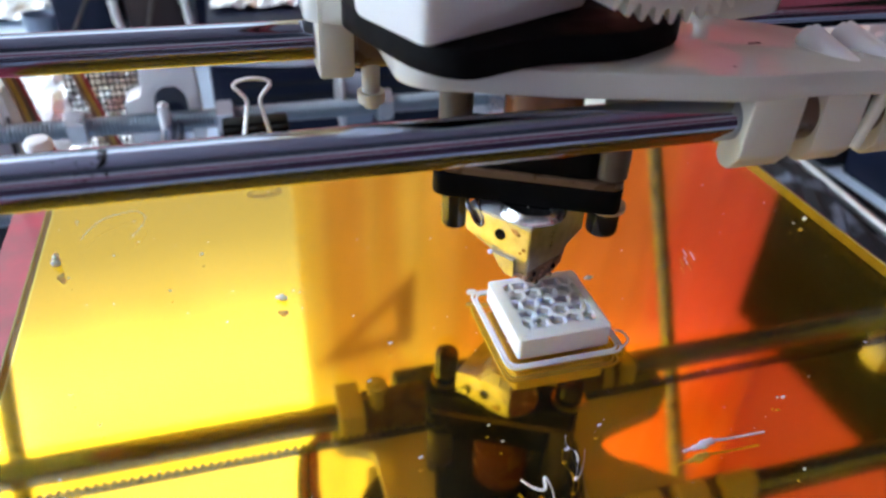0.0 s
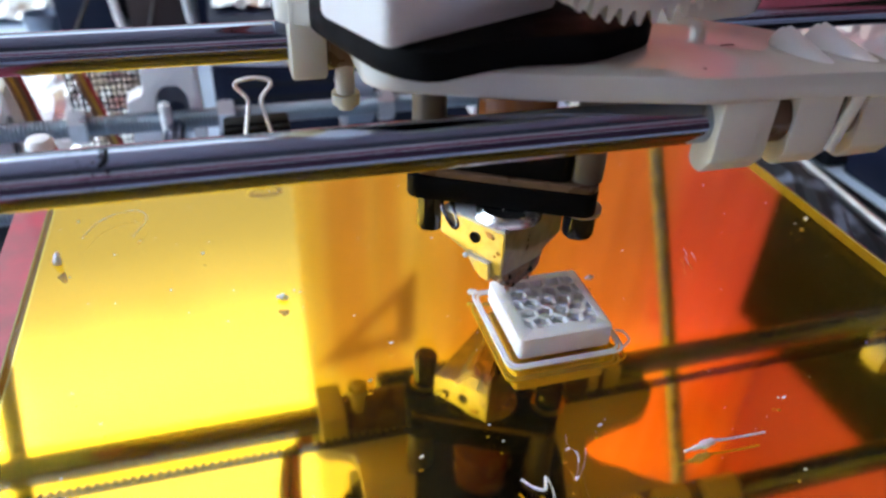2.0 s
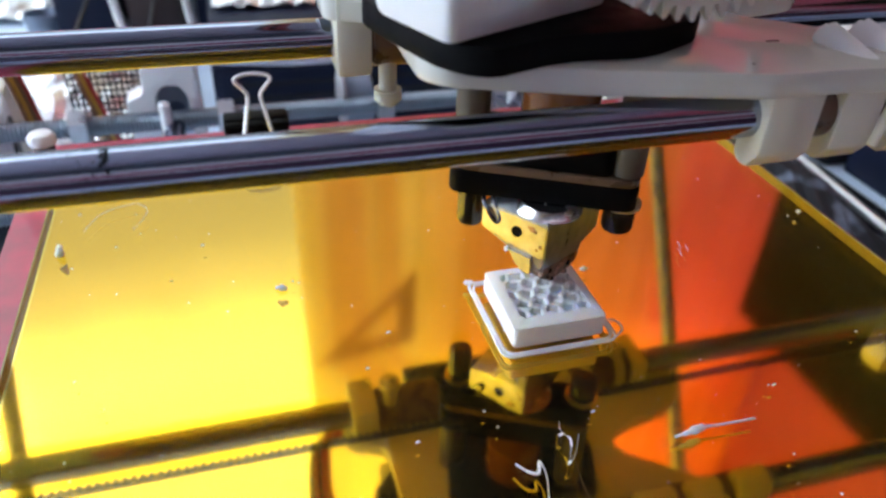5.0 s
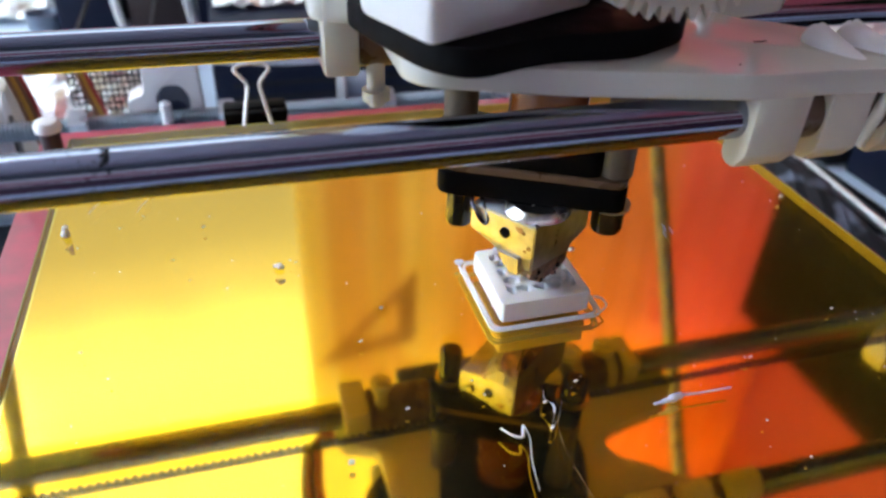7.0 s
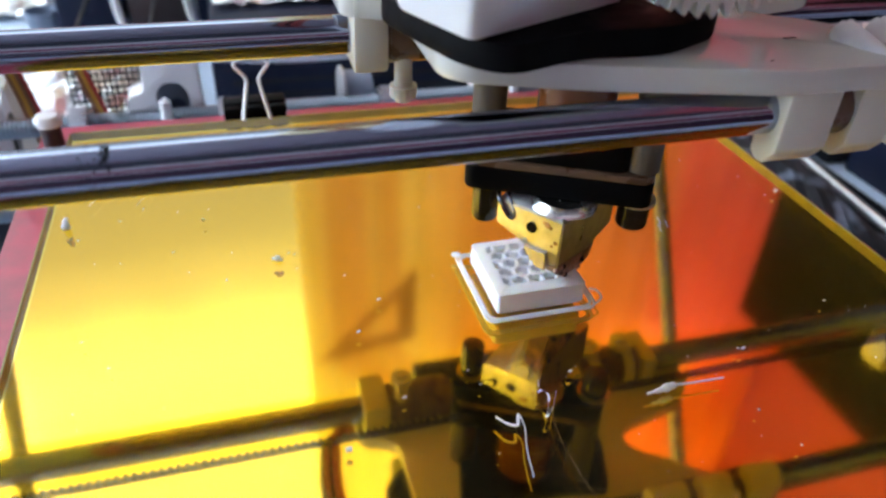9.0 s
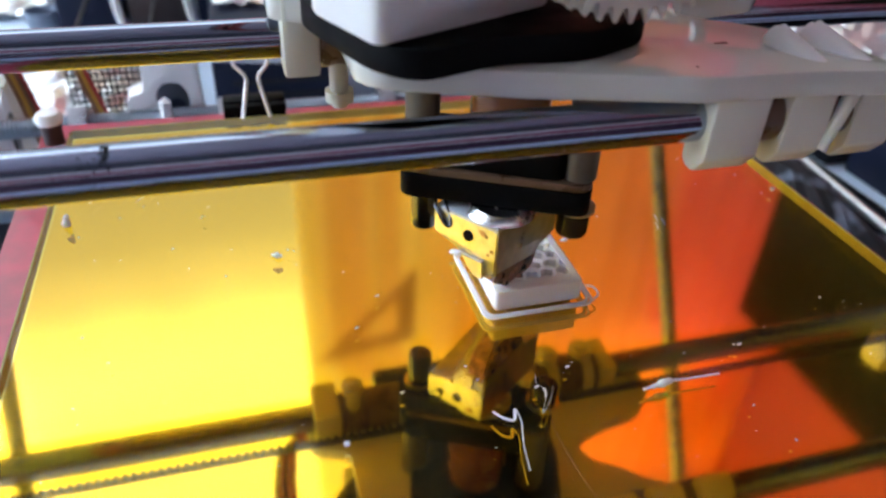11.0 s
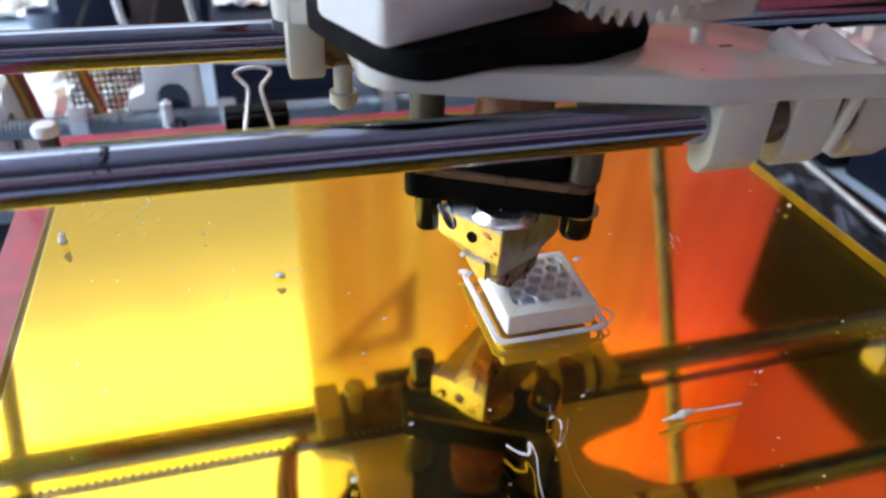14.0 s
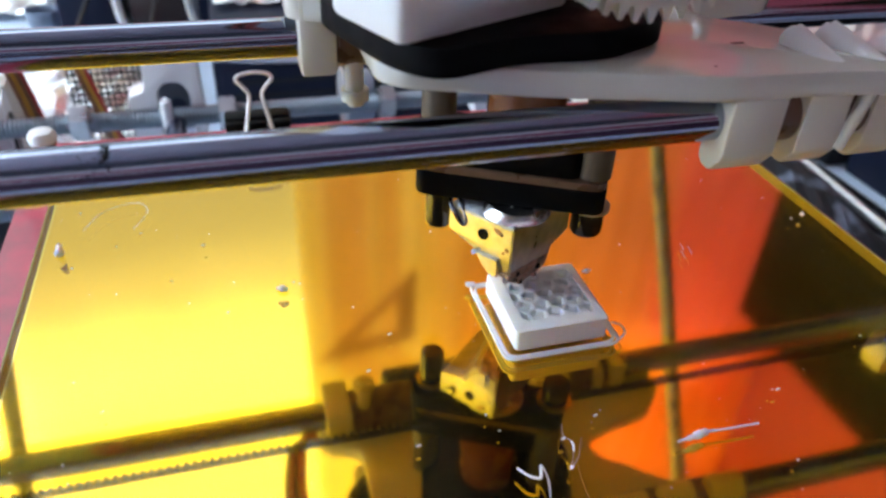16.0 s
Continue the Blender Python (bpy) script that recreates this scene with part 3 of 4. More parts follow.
scrap("thin white plastic string with a flat bulge", [(71.5, -25.5, 0.3), (75, -25.2, 0.35), (78, -24.7, 0.4), (82, -24.9, 0.3), (89.3, -25.1, 0.3)], 0.3, [1, 1.8, 3.0, 2.4, 1.0, 0.8, 0.8, 0.8])
scrap("small white plastic crumb", [(3.2, 37.0, 0.5), (4.2, 36.4, 0.8), (5.4, 36.2, 0.4)], 0.65, [0.7, 1.2, 0.8])
scrap("small white plastic crumb", [(76.0, 27.9, 0.3), (76.9, 27.8, 0.5), (78.2, 28.1, 0.3)], 0.5, [0.7, 1.2, 0.6])
scrap("white plastic drip standing on the film", [(-46.6, 62.3, 0.2), (-46.3, 62.2, 0.8), (-46.4, 62.5, 1.7), (-45.9, 62.4, 2.6)], 0.9, [1.3, 1.0, 0.8, 0.7])
scrap("tiny white plastic crumb", [(10.8, -25.1, 0.2), (11.8, -25.3, 0.4)], 0.5)
scrap("tiny white plastic crumb", [(148.8, 39.7, 0.2), (149.4, 39.9, 0.4)], 0.5)
scrap("curly white plastic string", [(39.8, -24.2, 0.4), (41.2, -26.6, 0.8), (43.0, -27.4, 0.8), (43.8, -25.2, 1.2), (44.2, -28, 0.7), (42.8, -33, 0.4), (41.8, -39, 0.4)], 0.17, [1.2, 1.6, 1.8, 1.2, 0.7, 0.6, 0.6])
for x, y in ((18.7, 6.0), (25.2, 16.0), (24.0, -15.1), (-13.0, 58.7), (50.6, -19.8), (59.0, -15.9), (98.8, -18.1)):
    scrap("tiny white plastic crumb", [(x - 0.4, y, 0.2), (x + 0.4, y + 0.1, 0.35)], 0.24)
scrap("bright tangled plastic string", [(51.6, -16.6, 0.4), (50.6, -19.4, 0.9), (51.4, -22.0, 1.3), (50.4, -24.6, 0.8), (49.2, -26.6, 0.4), (51.2, -25.0, 1.4), (53.8, -20.6, 0.5)], 0.08, [0.6, 0.5, 2.6, 0.5, 2.4, 0.5, 0.5])
scrap("long fine plastic thread", [(51.4, -23.7, 0.2), (50.2, -29.0, 0.3), (49.9, -34.0, 0.2), (50.3, -41.2, 0.2), (51.2, -48.0, 0.2)], 0.05, material=AMBERCLEAR)
scrap("faint curled plastic hair", [(-42, 72, 0.15), (-38, 80, 0.2), (-30, 83, 0.2), (-27, 78, 0.15), (-30, 70, 0.15)], 0.07)
for x, y in ((106.2, 31), (107.4, 29.2), (104.6, 27.8)):
    scrap("short pale scuff on the film", [(x, y, 0.05), (x + 0.5, y + 1.6, 0.08), (x + 0.8, y + 3.2, 0.05)], 0.09)
rnd = random.Random(9)
dust = bmesh.new()
for k in range(120):
    x, y = rnd.uniform(BX0 + 3, BX1 - 3), rnd.uniform(BY0 + 40, BY1 - 3)
    s = rnd.choice((0.07, 0.09, 0.12, 0.2))
    merge(dust, rbox(x - s, x + s * 1.4, y - s, y + s, 0.01, 0.02 + s, s * 0.3, 1))
thing("dust", "specks of white plastic dust on the film", "dust", dust, PRINT, kind="stuff")

# ---------------------------------------------------------------- carriage, slides along x
car = thing("extruder_carriage", "white and ivory plastic printer carriage with extruder and hot end", "printer carriage")
plate_outline = rounded([(26, 13), (29.5, 8.8), (51, 1.4), (80, -5.9), (97, -6.2), (115, -8.4), (113, 8), (105, 13), (100, 18), (94, 21.5), (91.5, 26), (93.5, 30.5), (101, 33), (116, 36), (124, 44), (124, 60), (15, 60), (15, 46), (26, 41)], 3)
bpl = part("base_plate", prism(plate_outline, 60.2, 64.8, 0.5), GLOSSIV, car, "smooth glossy ivory plastic plate")
turn_x = Matrix(((0, 0, 1, 0), (1, 0, 0, 0), (0, 1, 0, 0), (0, 0, 0, 1)))
for x0, x1 in ((82.0, 92.6), (96.6, 105.6), (110.6, 120)):
    prof = rounded([(-5.6, 63), (1.0, 63), (1.0, 47.5), (-0.5, 46.2), (-3.0, 46.2), (-5.6, 49.5)], 0.9)
    b = prism(prof, x0, x1, 0.6)
    bmesh.ops.transform(b, matrix=turn_x, verts=b.verts[:])
    part("bearing_bracket", b, IVORY, car)
for x0, x1 in ((17.2, 24.6), (80, 84.6), (106.2, 111)):
    part("rear_bracket", rbox(x0, x1, 44.5, 59, 48.6, 66, 1.0), IVORY, car)
part("bearing", rod((88, 0, 55), (119, 0, 55), 5.0, 40, bev=0.5), TAN, car, "steel linear bearing")
part("bearing", rod((24.7, 51.5, 55), (44, 51.5, 55), 6.4, 40, bev=0.5), TAN, car, "brown-grey linear bearing")
part("bearing", rod((84.8, 51.5, 55), (106, 51.5, 55), 6.4, 40, bev=0.5), TAN, car, "brown-grey linear bearing")
for x in (89.0, 100.5):
    part("tie_lobe", chain(rod((x, 51.5, 48.2), (x, 51.5, 43.2), 3.6, 20, bev=1.4), rod((x, 51.5, 55), (x + 3.2, 51.5, 55), 7.0, 32, bev=0.3)), IVORY, car, "ivory plastic tie round the bearing")
part("cable_tie", chain(rod((28.6, 49, 51), (28.6, 49, 42.5), 2.0, 12), rod((28.6, 49, 45.2), (28.6, 49, 40.2), 3.0, 24, bev=1.3)), IVORY, car)
part("clamp_ridge", rod((99.6, 8, 66.0), (103.4, -5.2, 61.2), 2.7, 24, bev=0.9), WHITE, car)
part("clamp_ridge", rod((106.6, 8, 66.0), (112.4, -5.8, 60.9), 3.0, 24, bev=0.9), WHITE, car)
part("belt_strut", rod((109.2, -5, 61), (105.8, -5.2, 49.5), 1.3, 16), IVORY, car)
black_outline = rounded([(19, 30), (21, 22), (27.4, 4.5), (33.5, -0.9), (48, 4.2), (62, 3.0), (76.5, 10), (79, 22), (74, 34), (30, 40)], 5)
part("motor_spacer", prism(black_outline, 65.0, 69.8, 0.5), BLACK, car, "thick black plastic spacer plate")
body_outline = rounded([(20.5, 18), (27.6, 1.2), (60.5, 16.8), (64, 40), (24, 44)], 2.2)
part("extruder_body", prism(body_outline, 69.9, 118, 0.7), WHITE, car, "white plastic extruder block")


def gear(c, r, w, teeth, axis):
    """A gear with slanted double-helical teeth."""
    bm = bmesh.new()
    rows = []
    n = teeth * 4
    for j in range(7):
        z = -w / 2 + w * j / 6
        tw = abs(j - 3) / 3 * 0.10
        ring = []
        for i in range(n):
            a = 2 * math.pi * i / n + tw
            rr = r if i % 4 in (0, 1) else r - 2.3
            ring.append(bm.verts.new((rr * math.cos(a), rr * math.sin(a), z)))
        rows.append(ring)
    for p, q in zip(rows, rows[1:]):
        for i in range(n):
            bm.faces.new((p[i], p[(i + 1) % n], q[(i + 1) % n], q[i]))
    bm.faces.new(rows[0][::-1])
    bm.faces.new(rows[-1])
    bmesh.ops.recalc_face_normals(bm, faces=bm.faces[:])
    bmesh.ops.transform(bm, matrix=Matrix.Translation(c) @ Vector(axis).to_track_quat("Z", "Y").to_matrix().to_4x4(), verts=bm.verts[:])
    return bm


part("drive_gear", gear((67.0, 4.2, 100.8), 28.4, 10.5, 62, (-0.12, 0.99, 0)), IVORY, car, "large ivory herringbone gear")
part("under_plate", prism(rounded([(37, 14), (70, 11), (78, 9), (83, 24), (85, 45), (80, 57), (46, 57), (43, 36)], 2), 57.6, 60.1, 0.3), BLACK, car, "black mounting plate under the carriage")
part("motor", rbox(40, 82, 44, 84, 71, 113, 2), BLACKG, car, "black stepper motor")
REDW = mat("red_wire", (0.35, 0.03, 0.03), 0.45, 0, 0.1, 200)
for k, m in enumerate((REDW, BLACKG, REDW, BROWNBOX)):
    part("motor_wire", tube(curve_pts([(42, 66 + k, 96), (26, 74 + k, 94), (13 - k, 72, 86 + k), (9.5 - k * 1.4, 58, 84 + k), (9 - k * 1.2, 44, 86 + k), (14, 30 + k, 98), (24, 24 + k, 120)]), 1.5), m, car)
part("scratch", rbox(88.6, 91.2, 7.9, 8.5, 64.81, 64.86, 0), BLACK, bpl)
part("speck", rbox(79.2, 79.7, -1.5, -1.1, 64.81, 64.86, 0), BLACK, bpl)

# hot end under the plate
SATIN = mat("satin_aluminium", (0.66, 0.70, 0.80), 0.48, 1.0, 0.1, 300, 0.1, 900)
RESIDUE = mat("scorched_pinkish_plastic", (0.42, 0.24, 0.20), 0.4, 0, 0.4, 500, 0.4, 900)
GLOSSB = mat("glossy_black_steel", (0.006, 0.006, 0.007), 0.12, 0, 0.2, 200)
GREYST = mat("dull_grey_metal", (0.11, 0.095, 0.08), 0.45, 0.5, 0.15, 200)
AX = Vector((60.4, 23.7))
U = Vector((0.898, -0.439))
V = Vector((0.439, 0.898))


def slot(a, b, w, r=3.4):
    return rounded([tuple(AX + U * i + V * j) for i, j in ((a, -w), (b, -w), (b, w), (a, w))], r)


for x, y, sx, sy, r, z0 in ((42.8, 32.3, 43.9, 33.0, 3.0, 17.8), (71.6, 17.3, 72.4, 18.4, 3.4, 21.0)):
    part("standoff", rod((x, y, 35.6), (x, y, 60.1), 3.5, 28), GREYST, car, "grey metal standoff")
    head = part("screw_head", lathe([(r - 1.0, z0), (r - 0.3, z0 + 0.25), (r, z0 + 0.9), (r, 27.0)], (sx, sy), 32), GLOSSB, car, "glossy black socket screw head")
    part("washer", lathe([(r + 0.9, 27.1), (r + 0.9, 27.9)], (sx, sy), 32), STEEL, head, "steel washer")
part("insulator", lathe([(4.2, 35.4), (4.2, 44), (7.8, 46), (7.8, 60)], (AX.x - 2, AX.y + 1), 40), AMBER, car, "amber tape-wrapped insulator")
part("clamp_plate", prism(slot(-23.6, 16.0, 5.0), 28.0, 33.4, 0.4), BLACK, car, "thick black clamp plate")
part("clamp_plate", prism(slot(-22.0, 15.8, 4.9), 33.5, 35.2, 0.3), TAN, car, "thin brown clamp plate")
part("clamp_plate", prism(slot(-23.4, 10.5, 4.3), 35.3, 43.5, 0.4), BLACK, car, "black upper clamp plate")

def loft(rings, bev=0.35):
    """A solid through rings of corners, each (x, y, z)."""
    bm = bmesh.new()
    vs = [[bm.verts.new(p) for p in ring] for ring in rings]
    n = len(vs[0])
    for p, q in zip(vs, vs[1:]):
        for i in range(n):
            bm.faces.new((p[i], p[(i + 1) % n], q[(i + 1) % n], q[i]))
    bm.faces.new(vs[0])
    bm.faces.new(vs[-1][::-1])
    bmesh.ops.recalc_face_normals(bm, faces=bm.faces[:])
    bmesh.ops.bevel(bm, geom=bm.edges[:], offset=bev, segments=2, affect="EDGES")
    return bm


BC, BR, BF, BL = (54.3, 14.3), (74.3, 29.4), (64.5, 42.3), (44.5, 27.2)
part("collar", lathe([(7.5, 26.2), (7.4, 26.6), (6.0, 27.95)], (57.4, 22.4), 64), TURNED, car, "shiny turned aluminium collar")
hb = part("heater_block", loft([
    [(*BC, 26.0), (*BR, 26.0), (*BF, 26.0), (*BL, 26.0)],
    [(*BC, 18.4), (*BR, 14.2), (*BF, 15.5), (*BL, 20.0)],
    [(54.6, 14.9, 17.4), (68.4, 25.0, 13.2), (61.5, 35.5, 14.4), (48.6, 21.9, 17.6)],
    [(54.9, 15.6, 13.2), (68.0, 24.9, 11.0), (61.2, 33.5, 11.4), (50.6, 20.4, 13.0)]], 0.3), BRASSY, car, "worn bright metal heater block")
cap = [Vector(v) for v in (BC, BR, BF, BL)]
heart = sum(cap, Vector((0, 0))) / 4
part("top_plate", loft([[(*(heart + (v - heart) * k), z) for v in cap] for k, z in ((0.985, 26.05), (0.95, 26.35), (0.80, 27.4))], 0.15), SATIN, hb, "polished metal top of the block")
part("burnt_tip", loft([
    [(54.4, 14.9, 15.0), (68.1, 24.7, 12.2), (61.4, 33.6, 12.6), (51.4, 19.0, 13.4)],
    [(56.0, 17.0, 10.6), (67.6, 24.7, 8.6), (61.6, 31.4, 9.0), (53.6, 22.0, 10.4)],
    [(59.2, 20.6, 7.0), (64.6, 23.4, 6.8), (62.0, 27.2, 6.8), (57.4, 24.2, 7.0)]], 0.5), BURNT, hb, "nozzle seat with burnt brown residue")
part("nozzle", lathe([(0.5, 5.55), (1.5, 6.1), (2.5, 7.6), (2.5, 7.9)], (60.4, 23.6), 32), BURNT, hb, "burnt dark nozzle tip")
lump = random.Random(21)
for k in range(16):
    u, v = lump.random(), lump.random()
    p = Vector((54.0, 15.6, 13.6)).lerp(Vector((67.2, 24.4, 10.6)), u).lerp(Vector((58.8, 20.2, 7.2)).lerp(Vector((64.4, 23.2, 7.0)), u), v)
    r = lump.uniform(0.35, 0.95)
    part("residue_lump", rod(p - Vector((0, 0.2, r * 0.6)), p + Vector((lump.uniform(-0.5, 0.5), -0.1, r * 0.6)), r, 9, r2=r * 0.7, bev=r * 0.3), (BURNT, BLACKG, RESIDUE)[k % 3], hb)
part("side_tab", loft([[(48.6, 21.2, 17.4), (52.2, 16.6, 17.2), (52.8, 17.2, 17.2), (49.2, 21.8, 17.4)],
                       [(50.9, 18.3, 13.0), (52.4, 16.4, 12.8), (53.0, 17.0, 12.8), (51.5, 18.9, 13.0)]], 0.2), BRASSY, hb)
fdir = (Vector((*BL, 0)) - Vector((*BC, 0))).normalized()
fn = Vector((fdir.y, -fdir.x, 0))
if fn.y > 0:
    fn = -fn
hole = Vector((*BC, 22.2)) + fdir * 7.2
part("sensor_hole", rod(hole - fn * 1.0, hole + fn * 0.25, 1.25, 24), BLACK, hb, "dark round sensor hole")
for along, up, r in ((3.6, 2.0, 0.75), (2.8, 1.6, 0.5), (1.2, -1.6, 0.55), (2.0, -2.6, 0.4), (4.4, 2.3, 0.35)):
    spot = Vector((*BC, 22.2)) + fdir * along + Vector((0, 0, up))
    part("brown_stain", rod(spot - fn * 0.6, spot + fn * 0.06, r, 7), BURNT, hb)
part("white_ooze", rod((48.7, 21.2, 17.0), (48.3, 21.0, 17.6), 0.6, 10, bev=0.2), PRINT, car)
part("wire_clip", tube(curve_pts([(46.0, 29.0, 28.0), (44.6, 26.6, 26.4), (46.0, 24.4, 23.2), (47.0, 23.6, 22.8), (47.2, 24.0, 24.6), (46.6, 26.0, 27.0), (47.4, 28.6, 28.0)]), 0.45), CHROME, car, "bent wire clip")

# ---------------------------------------------------------------- behind and beside the printer
for x in (-25, 118):
    thing("slide_rail", "polished steel rail under the print bed", "guide rail", rod((x, -130, -24), (x, 206, -24), 4.0, 40, bev=0.5), CHROME, group="bed rails")
    h = thing("rail_holder", "ivory plastic arch holding the rail end on the cross bar", "bracket", group="rail holders")
    arch = prism(rounded([(x - 17, -34), (x - 17, -13.5), (x - 10.5, -11.5), (x - 9.5, 4), (x + 10.5, 4), (x + 11.5, -34), (x + 6.5, -34), (x + 6, -13),
                          (x + 3, -8.8), (x - 3, -8.8), (x - 6, -13), (x - 6.5, -34)], 2.0), -202, -190, 0.8)
    bmesh.ops.transform(arch, matrix=Matrix(((1, 0, 0, 0), (0, 0, -1, 0), (0, 1, 0, 0), (0, 0, 0, 1))), verts=arch.verts[:])
    bmesh.ops.recalc_face_normals(arch, faces=arch.faces[:])
    part("arch", arch, GLOSSW, h)
    part("backing", rbox(x - 7, x + 7, 202.4, 204.4, -34, -5, 0.4), BLUEGREY, h)
    # white pin stands in for the bright highlight on the steel rail
    part("rail_highlight", rod((x - 2.6, 182.5, -25), (x - 2.6, 182.5, -11.5), 2.2, 20, bev=1.2), GLOSSW, h, "white pin standing in for the rail's highlight")
idl = thing("belt_idler", "blue-grey plastic idler wheel on the cross bar", "pulley")
part("wheel", rod((44, 199, -23), (56, 199, -23), 11, 36, bev=1.0), BLUEGREY, idl)
part("flange", rod((42.5, 199, -23), (44, 199, -23), 13, 36, bev=0.4), SILV, idl)


def ribbon(label, ctrl, cols):
    w = thing("wire_bundle", label, "wires", group="wire bundles")
    for i, m in enumerate(cols):
        part("wire", tube(curve_pts([(x + i * 1.5, y + i * 0.5, z) for x, y, z in ctrl]), 0.85), m, w)
    return w


YELW = mat("ochre_wire", (0.5, 0.26, 0.03), 0.45, 0, 0.1, 200)
ribbon("flat bundle of brown, red and ochre wires", [(-92, 206, 14), (-86, 204, -2), (-82, 200, -14), (-79, 198, -30), (-76, 210, -60)], (WIREB, YELW, WIREB, REDW))
ribbon("thin bundle of brown and ochre wires", [(-64, 214, 2), (-60, 206, -10), (-56, 202, -22), (-53, 204, -36), (-50, 220, -70)], (WIREB, YELW, REDW))


def crumpled(name, label, x0, x1, y0, y1, z0, h, seed, material, n=22):
    bm = bmesh.new()
    r = random.Random(seed)
    g = [[bm.verts.new((x0 + (x1 - x0) * i / n + r.uniform(-1, 1), y0 + (y1 - y0) * j / n + r.uniform(-1, 1),
                        z0 + r.uniform(0, 4.2) + h * math.sin(math.pi * (0.05 + 0.9 * i / n)) * math.sin(math.pi * (0.05 + 0.9 * j / n)))) for j in range(n + 1)] for i in range(n + 1)]
    for i in range(n):
        for j in range(n):
            bm.faces.new((g[i][j], g[i + 1][j], g[i + 1][j + 1], g[i][j + 1]))
    ob = thing(name, label, "foil", bm, material)
    for f in ob.data.polygons:
        f.use_smooth = False
    return ob


CRUMPLE = mat("crumpled_pale_foil", (0.94, 0.97, 1.0), 0.26, 0.5, 0.04, 60)
crumpled("foil_sheet", "crumpled pale shiny foil lying on the desk, glinting", -170, -34, 306, 470, -94.8, 30, 3, CRUMPLE)
crumpled("foil_sheet", "crumpled pale shiny foil lying on the electronics box", -8, 84, 392, 466, -41.9, 12, 12, CRUMPLE, 16)
tray = thing("mesh_tray", "dark wire mesh desk tray", "mesh tray")
part("rim", tube([(-84, 300, -38), (-44, 300, -38), (-44, 420, -38), (-84, 420, -38), (-84, 300, -38)], 1.2), DARK, tray)
part("base_rim", tube([(-84, 300, -94), (-44, 300, -94)], 1.2), DARK, tray)
for k in range(15):
    part("wire_bar", rod((-84 + k * 2.9, 300, -94), (-84 + k * 2.9, 300, -38), 0.7, 6), DARK, tray)
for k in range(16):
    part("wire_bar", rod((-84, 300, -92 + k * 3.6), (-44, 300, -92 + k * 3.6), 0.7, 6), DARK, tray)


def casing(label, x0, x1, y0, y1, z1, material, name="equipment_box", cat="equipment"):
    c = thing(name, label, cat)
    part("case", rbox(x0, x1, y0, y1, -94.9, z1, 3), material, c)
    fp = part("front_panel", rbox(x0 + 4, x1 - 4, y0 - 1.5, y0 - 0.1, -88, z1 - 5, 0.5), material, c)
    for k in range(3):
        part("vent_slot", rbox(x0 + 10, x1 - 10, y0 - 2.1, y0 - 1.6, z1 - 14 - 8 * k, z1 - 11 - 8 * k, 0.2), DARK, fp)
    return c


casing("dark navy electronics casing on the desk", -122, -78, 500, 640, -20, NAVY)
casing("dark brown electronics casing on the desk", -72, -30, 500, 640, -16, BROWNBOX)
casing("black power supply casing on the desk", -22, 84, 500, 650, -26, NAVY)
casing("low black equipment case on the desk", 130, 290, 420, 560, -50, DARK)
for x in (-78, -28):
    thing("white_cable", "glossy white cable hanging over the casings", "cable", tube(curve_pts([(x - 2, 494, 30), (x + 1, 490, -10), (x - 1, 488, -40), (x + 3, 486, -80), (x + 20, 470, -92.6)]), 3.2), WHITE, group="white cables")
plug = thing("cable_plug", "rounded white plug on a cable", "plug")
part("plug_body", rod((-20, 486, -40), (-6, 484, -36), 6, 20, bev=2), WHITE, plug)
part("plug_tail", tube(curve_pts([(-20, 486, -40), (-28, 488, -30), (-27, 492, 20)]), 2.5), WHITE, plug)
bowl = thing("small_dish", "small blue-grey dish on the desk", "dish")
part("dish", lathe([(8, -94.9), (12, -88), (13, -76), (12, -76), (11, -86), (3, -92)], (-136, 522), 40), BLUEGREY, bowl)
crumpled("plastic_film", "wrinkled shiny white plastic film on the desk", -270, -124, 556, 760, -94.8, 22, 9, CRUMPLE)["category"] = "plastic film"
rl = thing("tape_roll", "pale grey roll of tape standing behind the printer", "tape roll")
part("roll", rod((-112, 212, -40), (-92, 216, -40), 24, 40, bev=1.5), SILV, rl)
part("core", rod((-113, 211.8, -40), (-91, 216.2, -40), 12, 32), DARK, rl)
part("stand", rbox(-112, -92, 204, 224, -94.9, -63, 1), DARK, rl)
thing("board_strip", "pale grey plastic strip behind the cross bar", "strip", rbox(40, 190, 222, 234, -94.9, -70, 1.5), SILV)
casing("dark blue-grey electronics box behind the frame", -12, 150, 300, 470, -42, NAVY)
thing("ribbon_cable", "pale horizontal cable behind the frame", "cable", tube(curve_pts([(-40, 268, -24), (30, 262, -28), (110, 262, -26), (190, 280, -40)]), 3.0), SILV)

# to the side of the bed
casing("black storage case standing beside the printer", 330, 620, 210, 520, -40, DARK, "storage_case", "case")
casing("dark navy box beside the printer", 338, 520, 60, 205, -62, NAVY, "storage_case", "case")
thing("loose_bar", "loose silver metal bar lying beside the printer", "metal bar", rod((318, 262, -88), (301, 92, -88), 2.5, 24, bev=0.5), SILV)
crumpled("cloth_scrap", "crumpled black cloth with pale blue-grey blotches beside the printer", 238, 300, 100, 260, -94.8, 26, 8, blotch_mat(), 12)["category"] = "cloth"
crumpled("plastic_bag", "crumpled clear grey plastic bag beside the printer", 330, 420, 212, 300, -40 + 0.2, 14, 5, SILV, 14)["category"] = "plastic bag"
thing("desk_mat", "black rubber mat under the printer side", "mat", rbox(215, 327, -60, 330, -94.9, -92.5, 0.5), MATRUB)


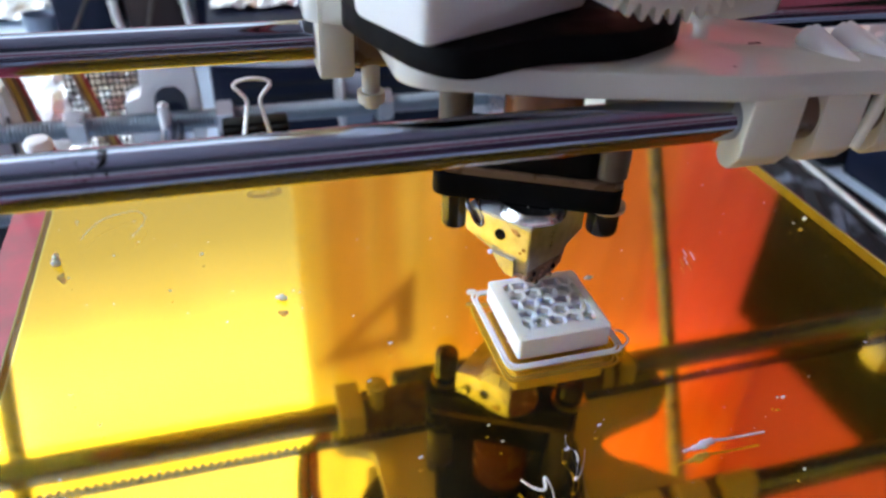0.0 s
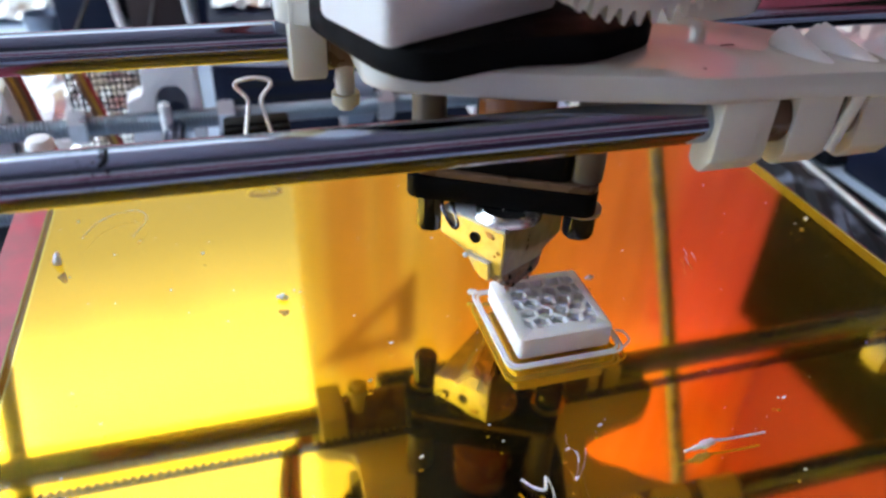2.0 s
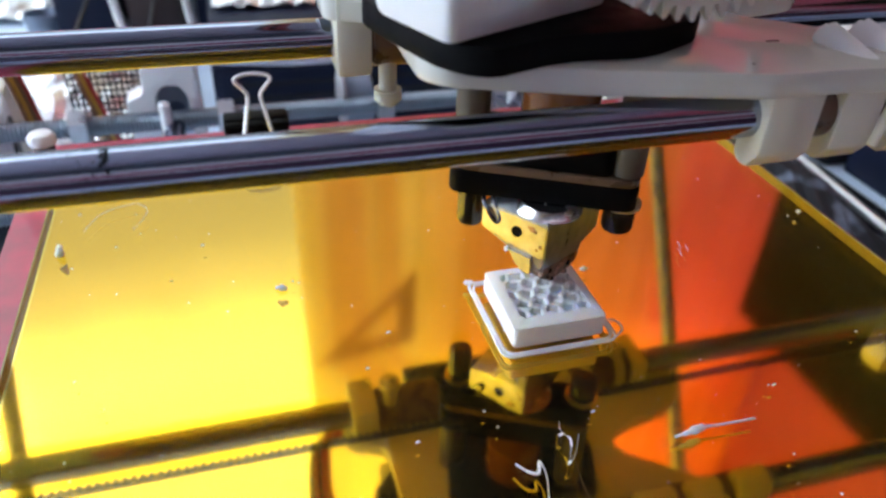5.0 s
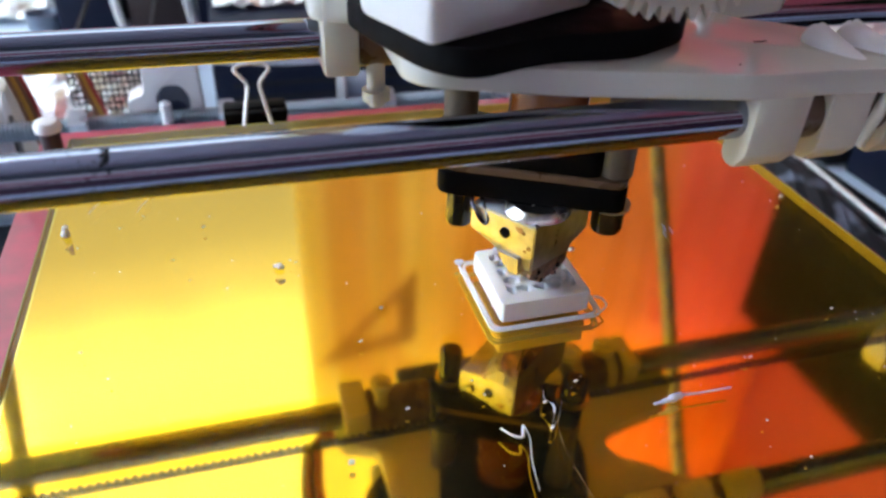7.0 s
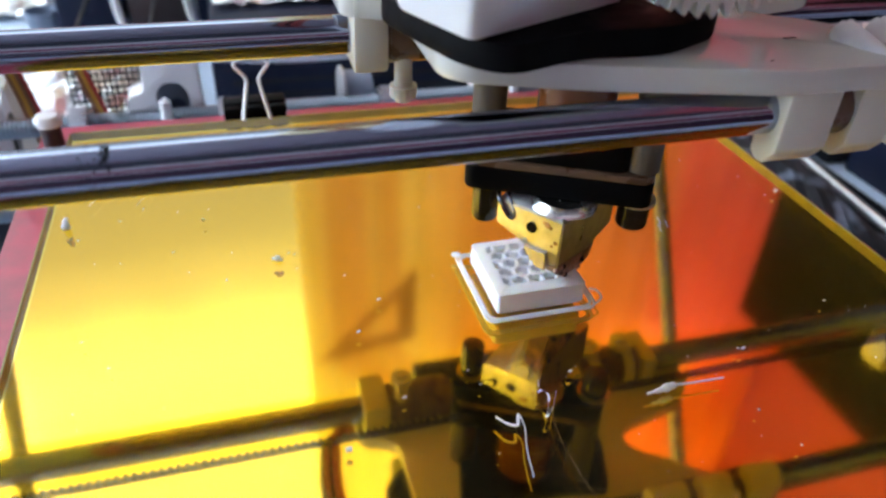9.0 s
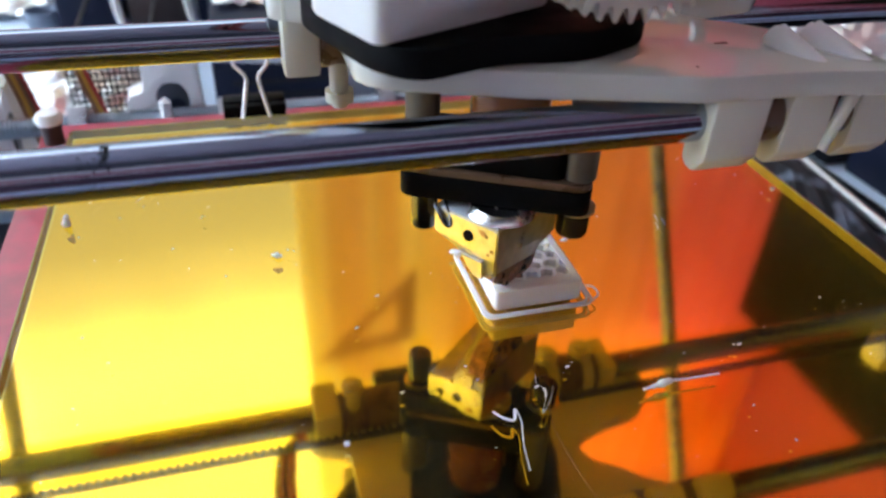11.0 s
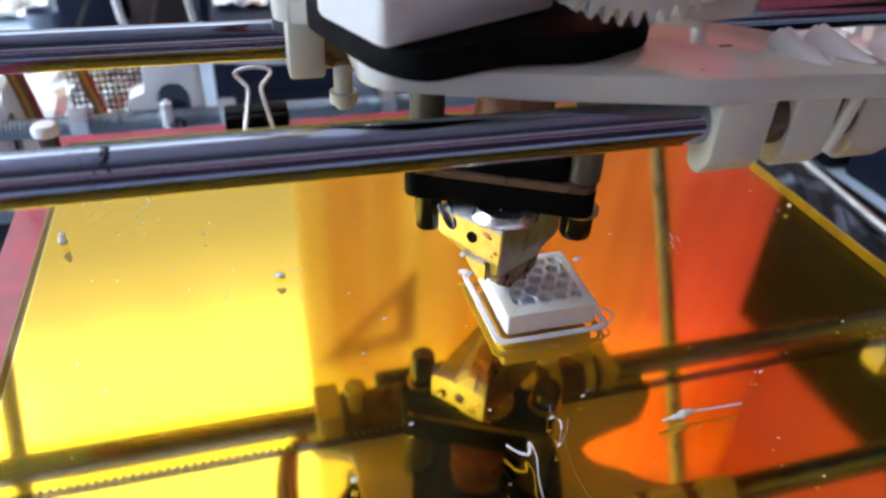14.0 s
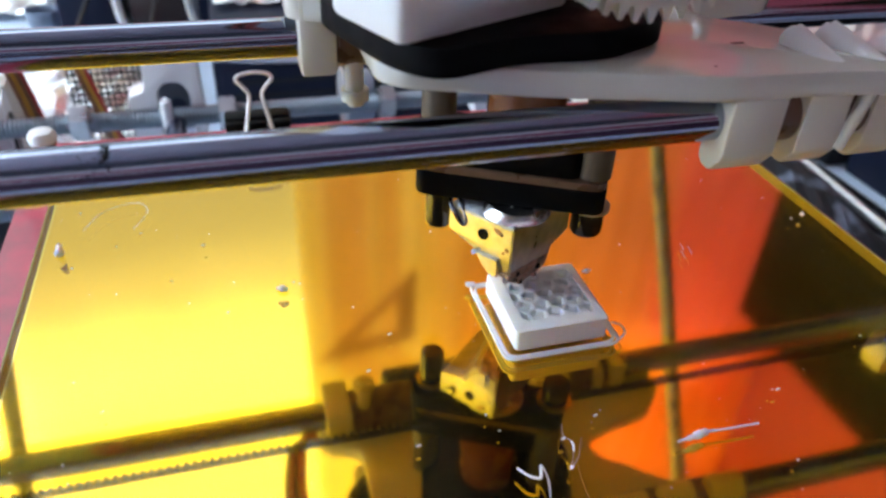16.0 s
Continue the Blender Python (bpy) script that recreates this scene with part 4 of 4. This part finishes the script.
# ---------------------------------------------------------------- what moves
SLIDES = [(0.0, 0.0, -0.3), (0.1, 0.0, -4.6), (0.3, 3.4, -4.4), (0.5, 8.1, 2.6), (0.7, 11.9, 6.9), (0.9, 15.0, 10.3), (1.0, 17.3, 10.9),
          (1.1, 16.7, 8.0), (1.3, 11.9, 2.1), (1.5, 9.7, -2.2), (1.7, 5.0, -6.4), (1.9, 0.4, -6.5), (2.0, 0.0, -6.1), (2.1, 4.8, -6.6),
          (2.3, 18.0, -6.4), (2.5, 18.9, -3.4), (2.7, 19.5, 2.7), (2.9, 14.6, 11.8), (3.0, 10.3, 12.2), (3.1, 5.9, 12.2), (3.3, -1.6, 11.0),
          (3.5, -1.5, 0.7), (3.7, -1.2, -6.7), (3.9, 7.6, -9.4), (4.0, 12.4, -9.3), (4.1, 15.8, -9.3), (4.2, 17.6, -9.0), (4.7, 9.0, -3.0),
          (5.2, 2.0, 5.0), (5.8, 8.0, 0.0), (6.3, 2.1, 6.7), (6.5, 1.7, 11.1), (6.7, 5.6, 7.6), (7.0, 11.8, 0.3), (7.3, 16.3, -3.2),
          (7.5, 16.9, 0.6), (7.7, 12.4, 3.6), (8.0, 6.3, 9.0), (8.3, 10.8, 8.2), (8.5, 14.5, 6.0), (8.7, 16.6, 4.6), (9.0, 14.2, 6.4),
          (9.2, 11.7, 11.4), (9.7, 6.0, 3.0), (10.3, 10.0, -4.0), (10.8, 16.0, -7.0), (11.3, 13.3, -8.0), (11.5, 10.8, -6.6), (11.7, 8.8, -3.4),
          (12.0, 4.7, -0.5), (12.3, 2.0, 2.4), (12.5, 0.5, 3.9), (12.7, 0.2, 3.3), (13.0, 0.0, 0.0), (13.3, 3.2, -1.9), (13.5, 5.2, -2.9),
          (13.7, 6.4, -4.7), (14.0, 7.8, -6.9), (14.5, 6.5, -8.0), (15.0, 3.4, -8.0), (15.5, 2.8, -6.1), (16.0, 2.0, -4.4)]
ON_BED = [o for o in scene.objects if o.parent is None and o.name.split(".")[0] in
          ("print_bed", "binder_clip", "printed_tile", "skirt_outline", "plastic_scrap", "dust")]


def motions():
    for o in ON_BED:
        walk(o, [(t, pose(0, y * MM, 0)) for t, y, x in SLIDES])
    walk(car, [(t, pose(x * MM, 0, 0)) for t, y, x in SLIDES])


motions()
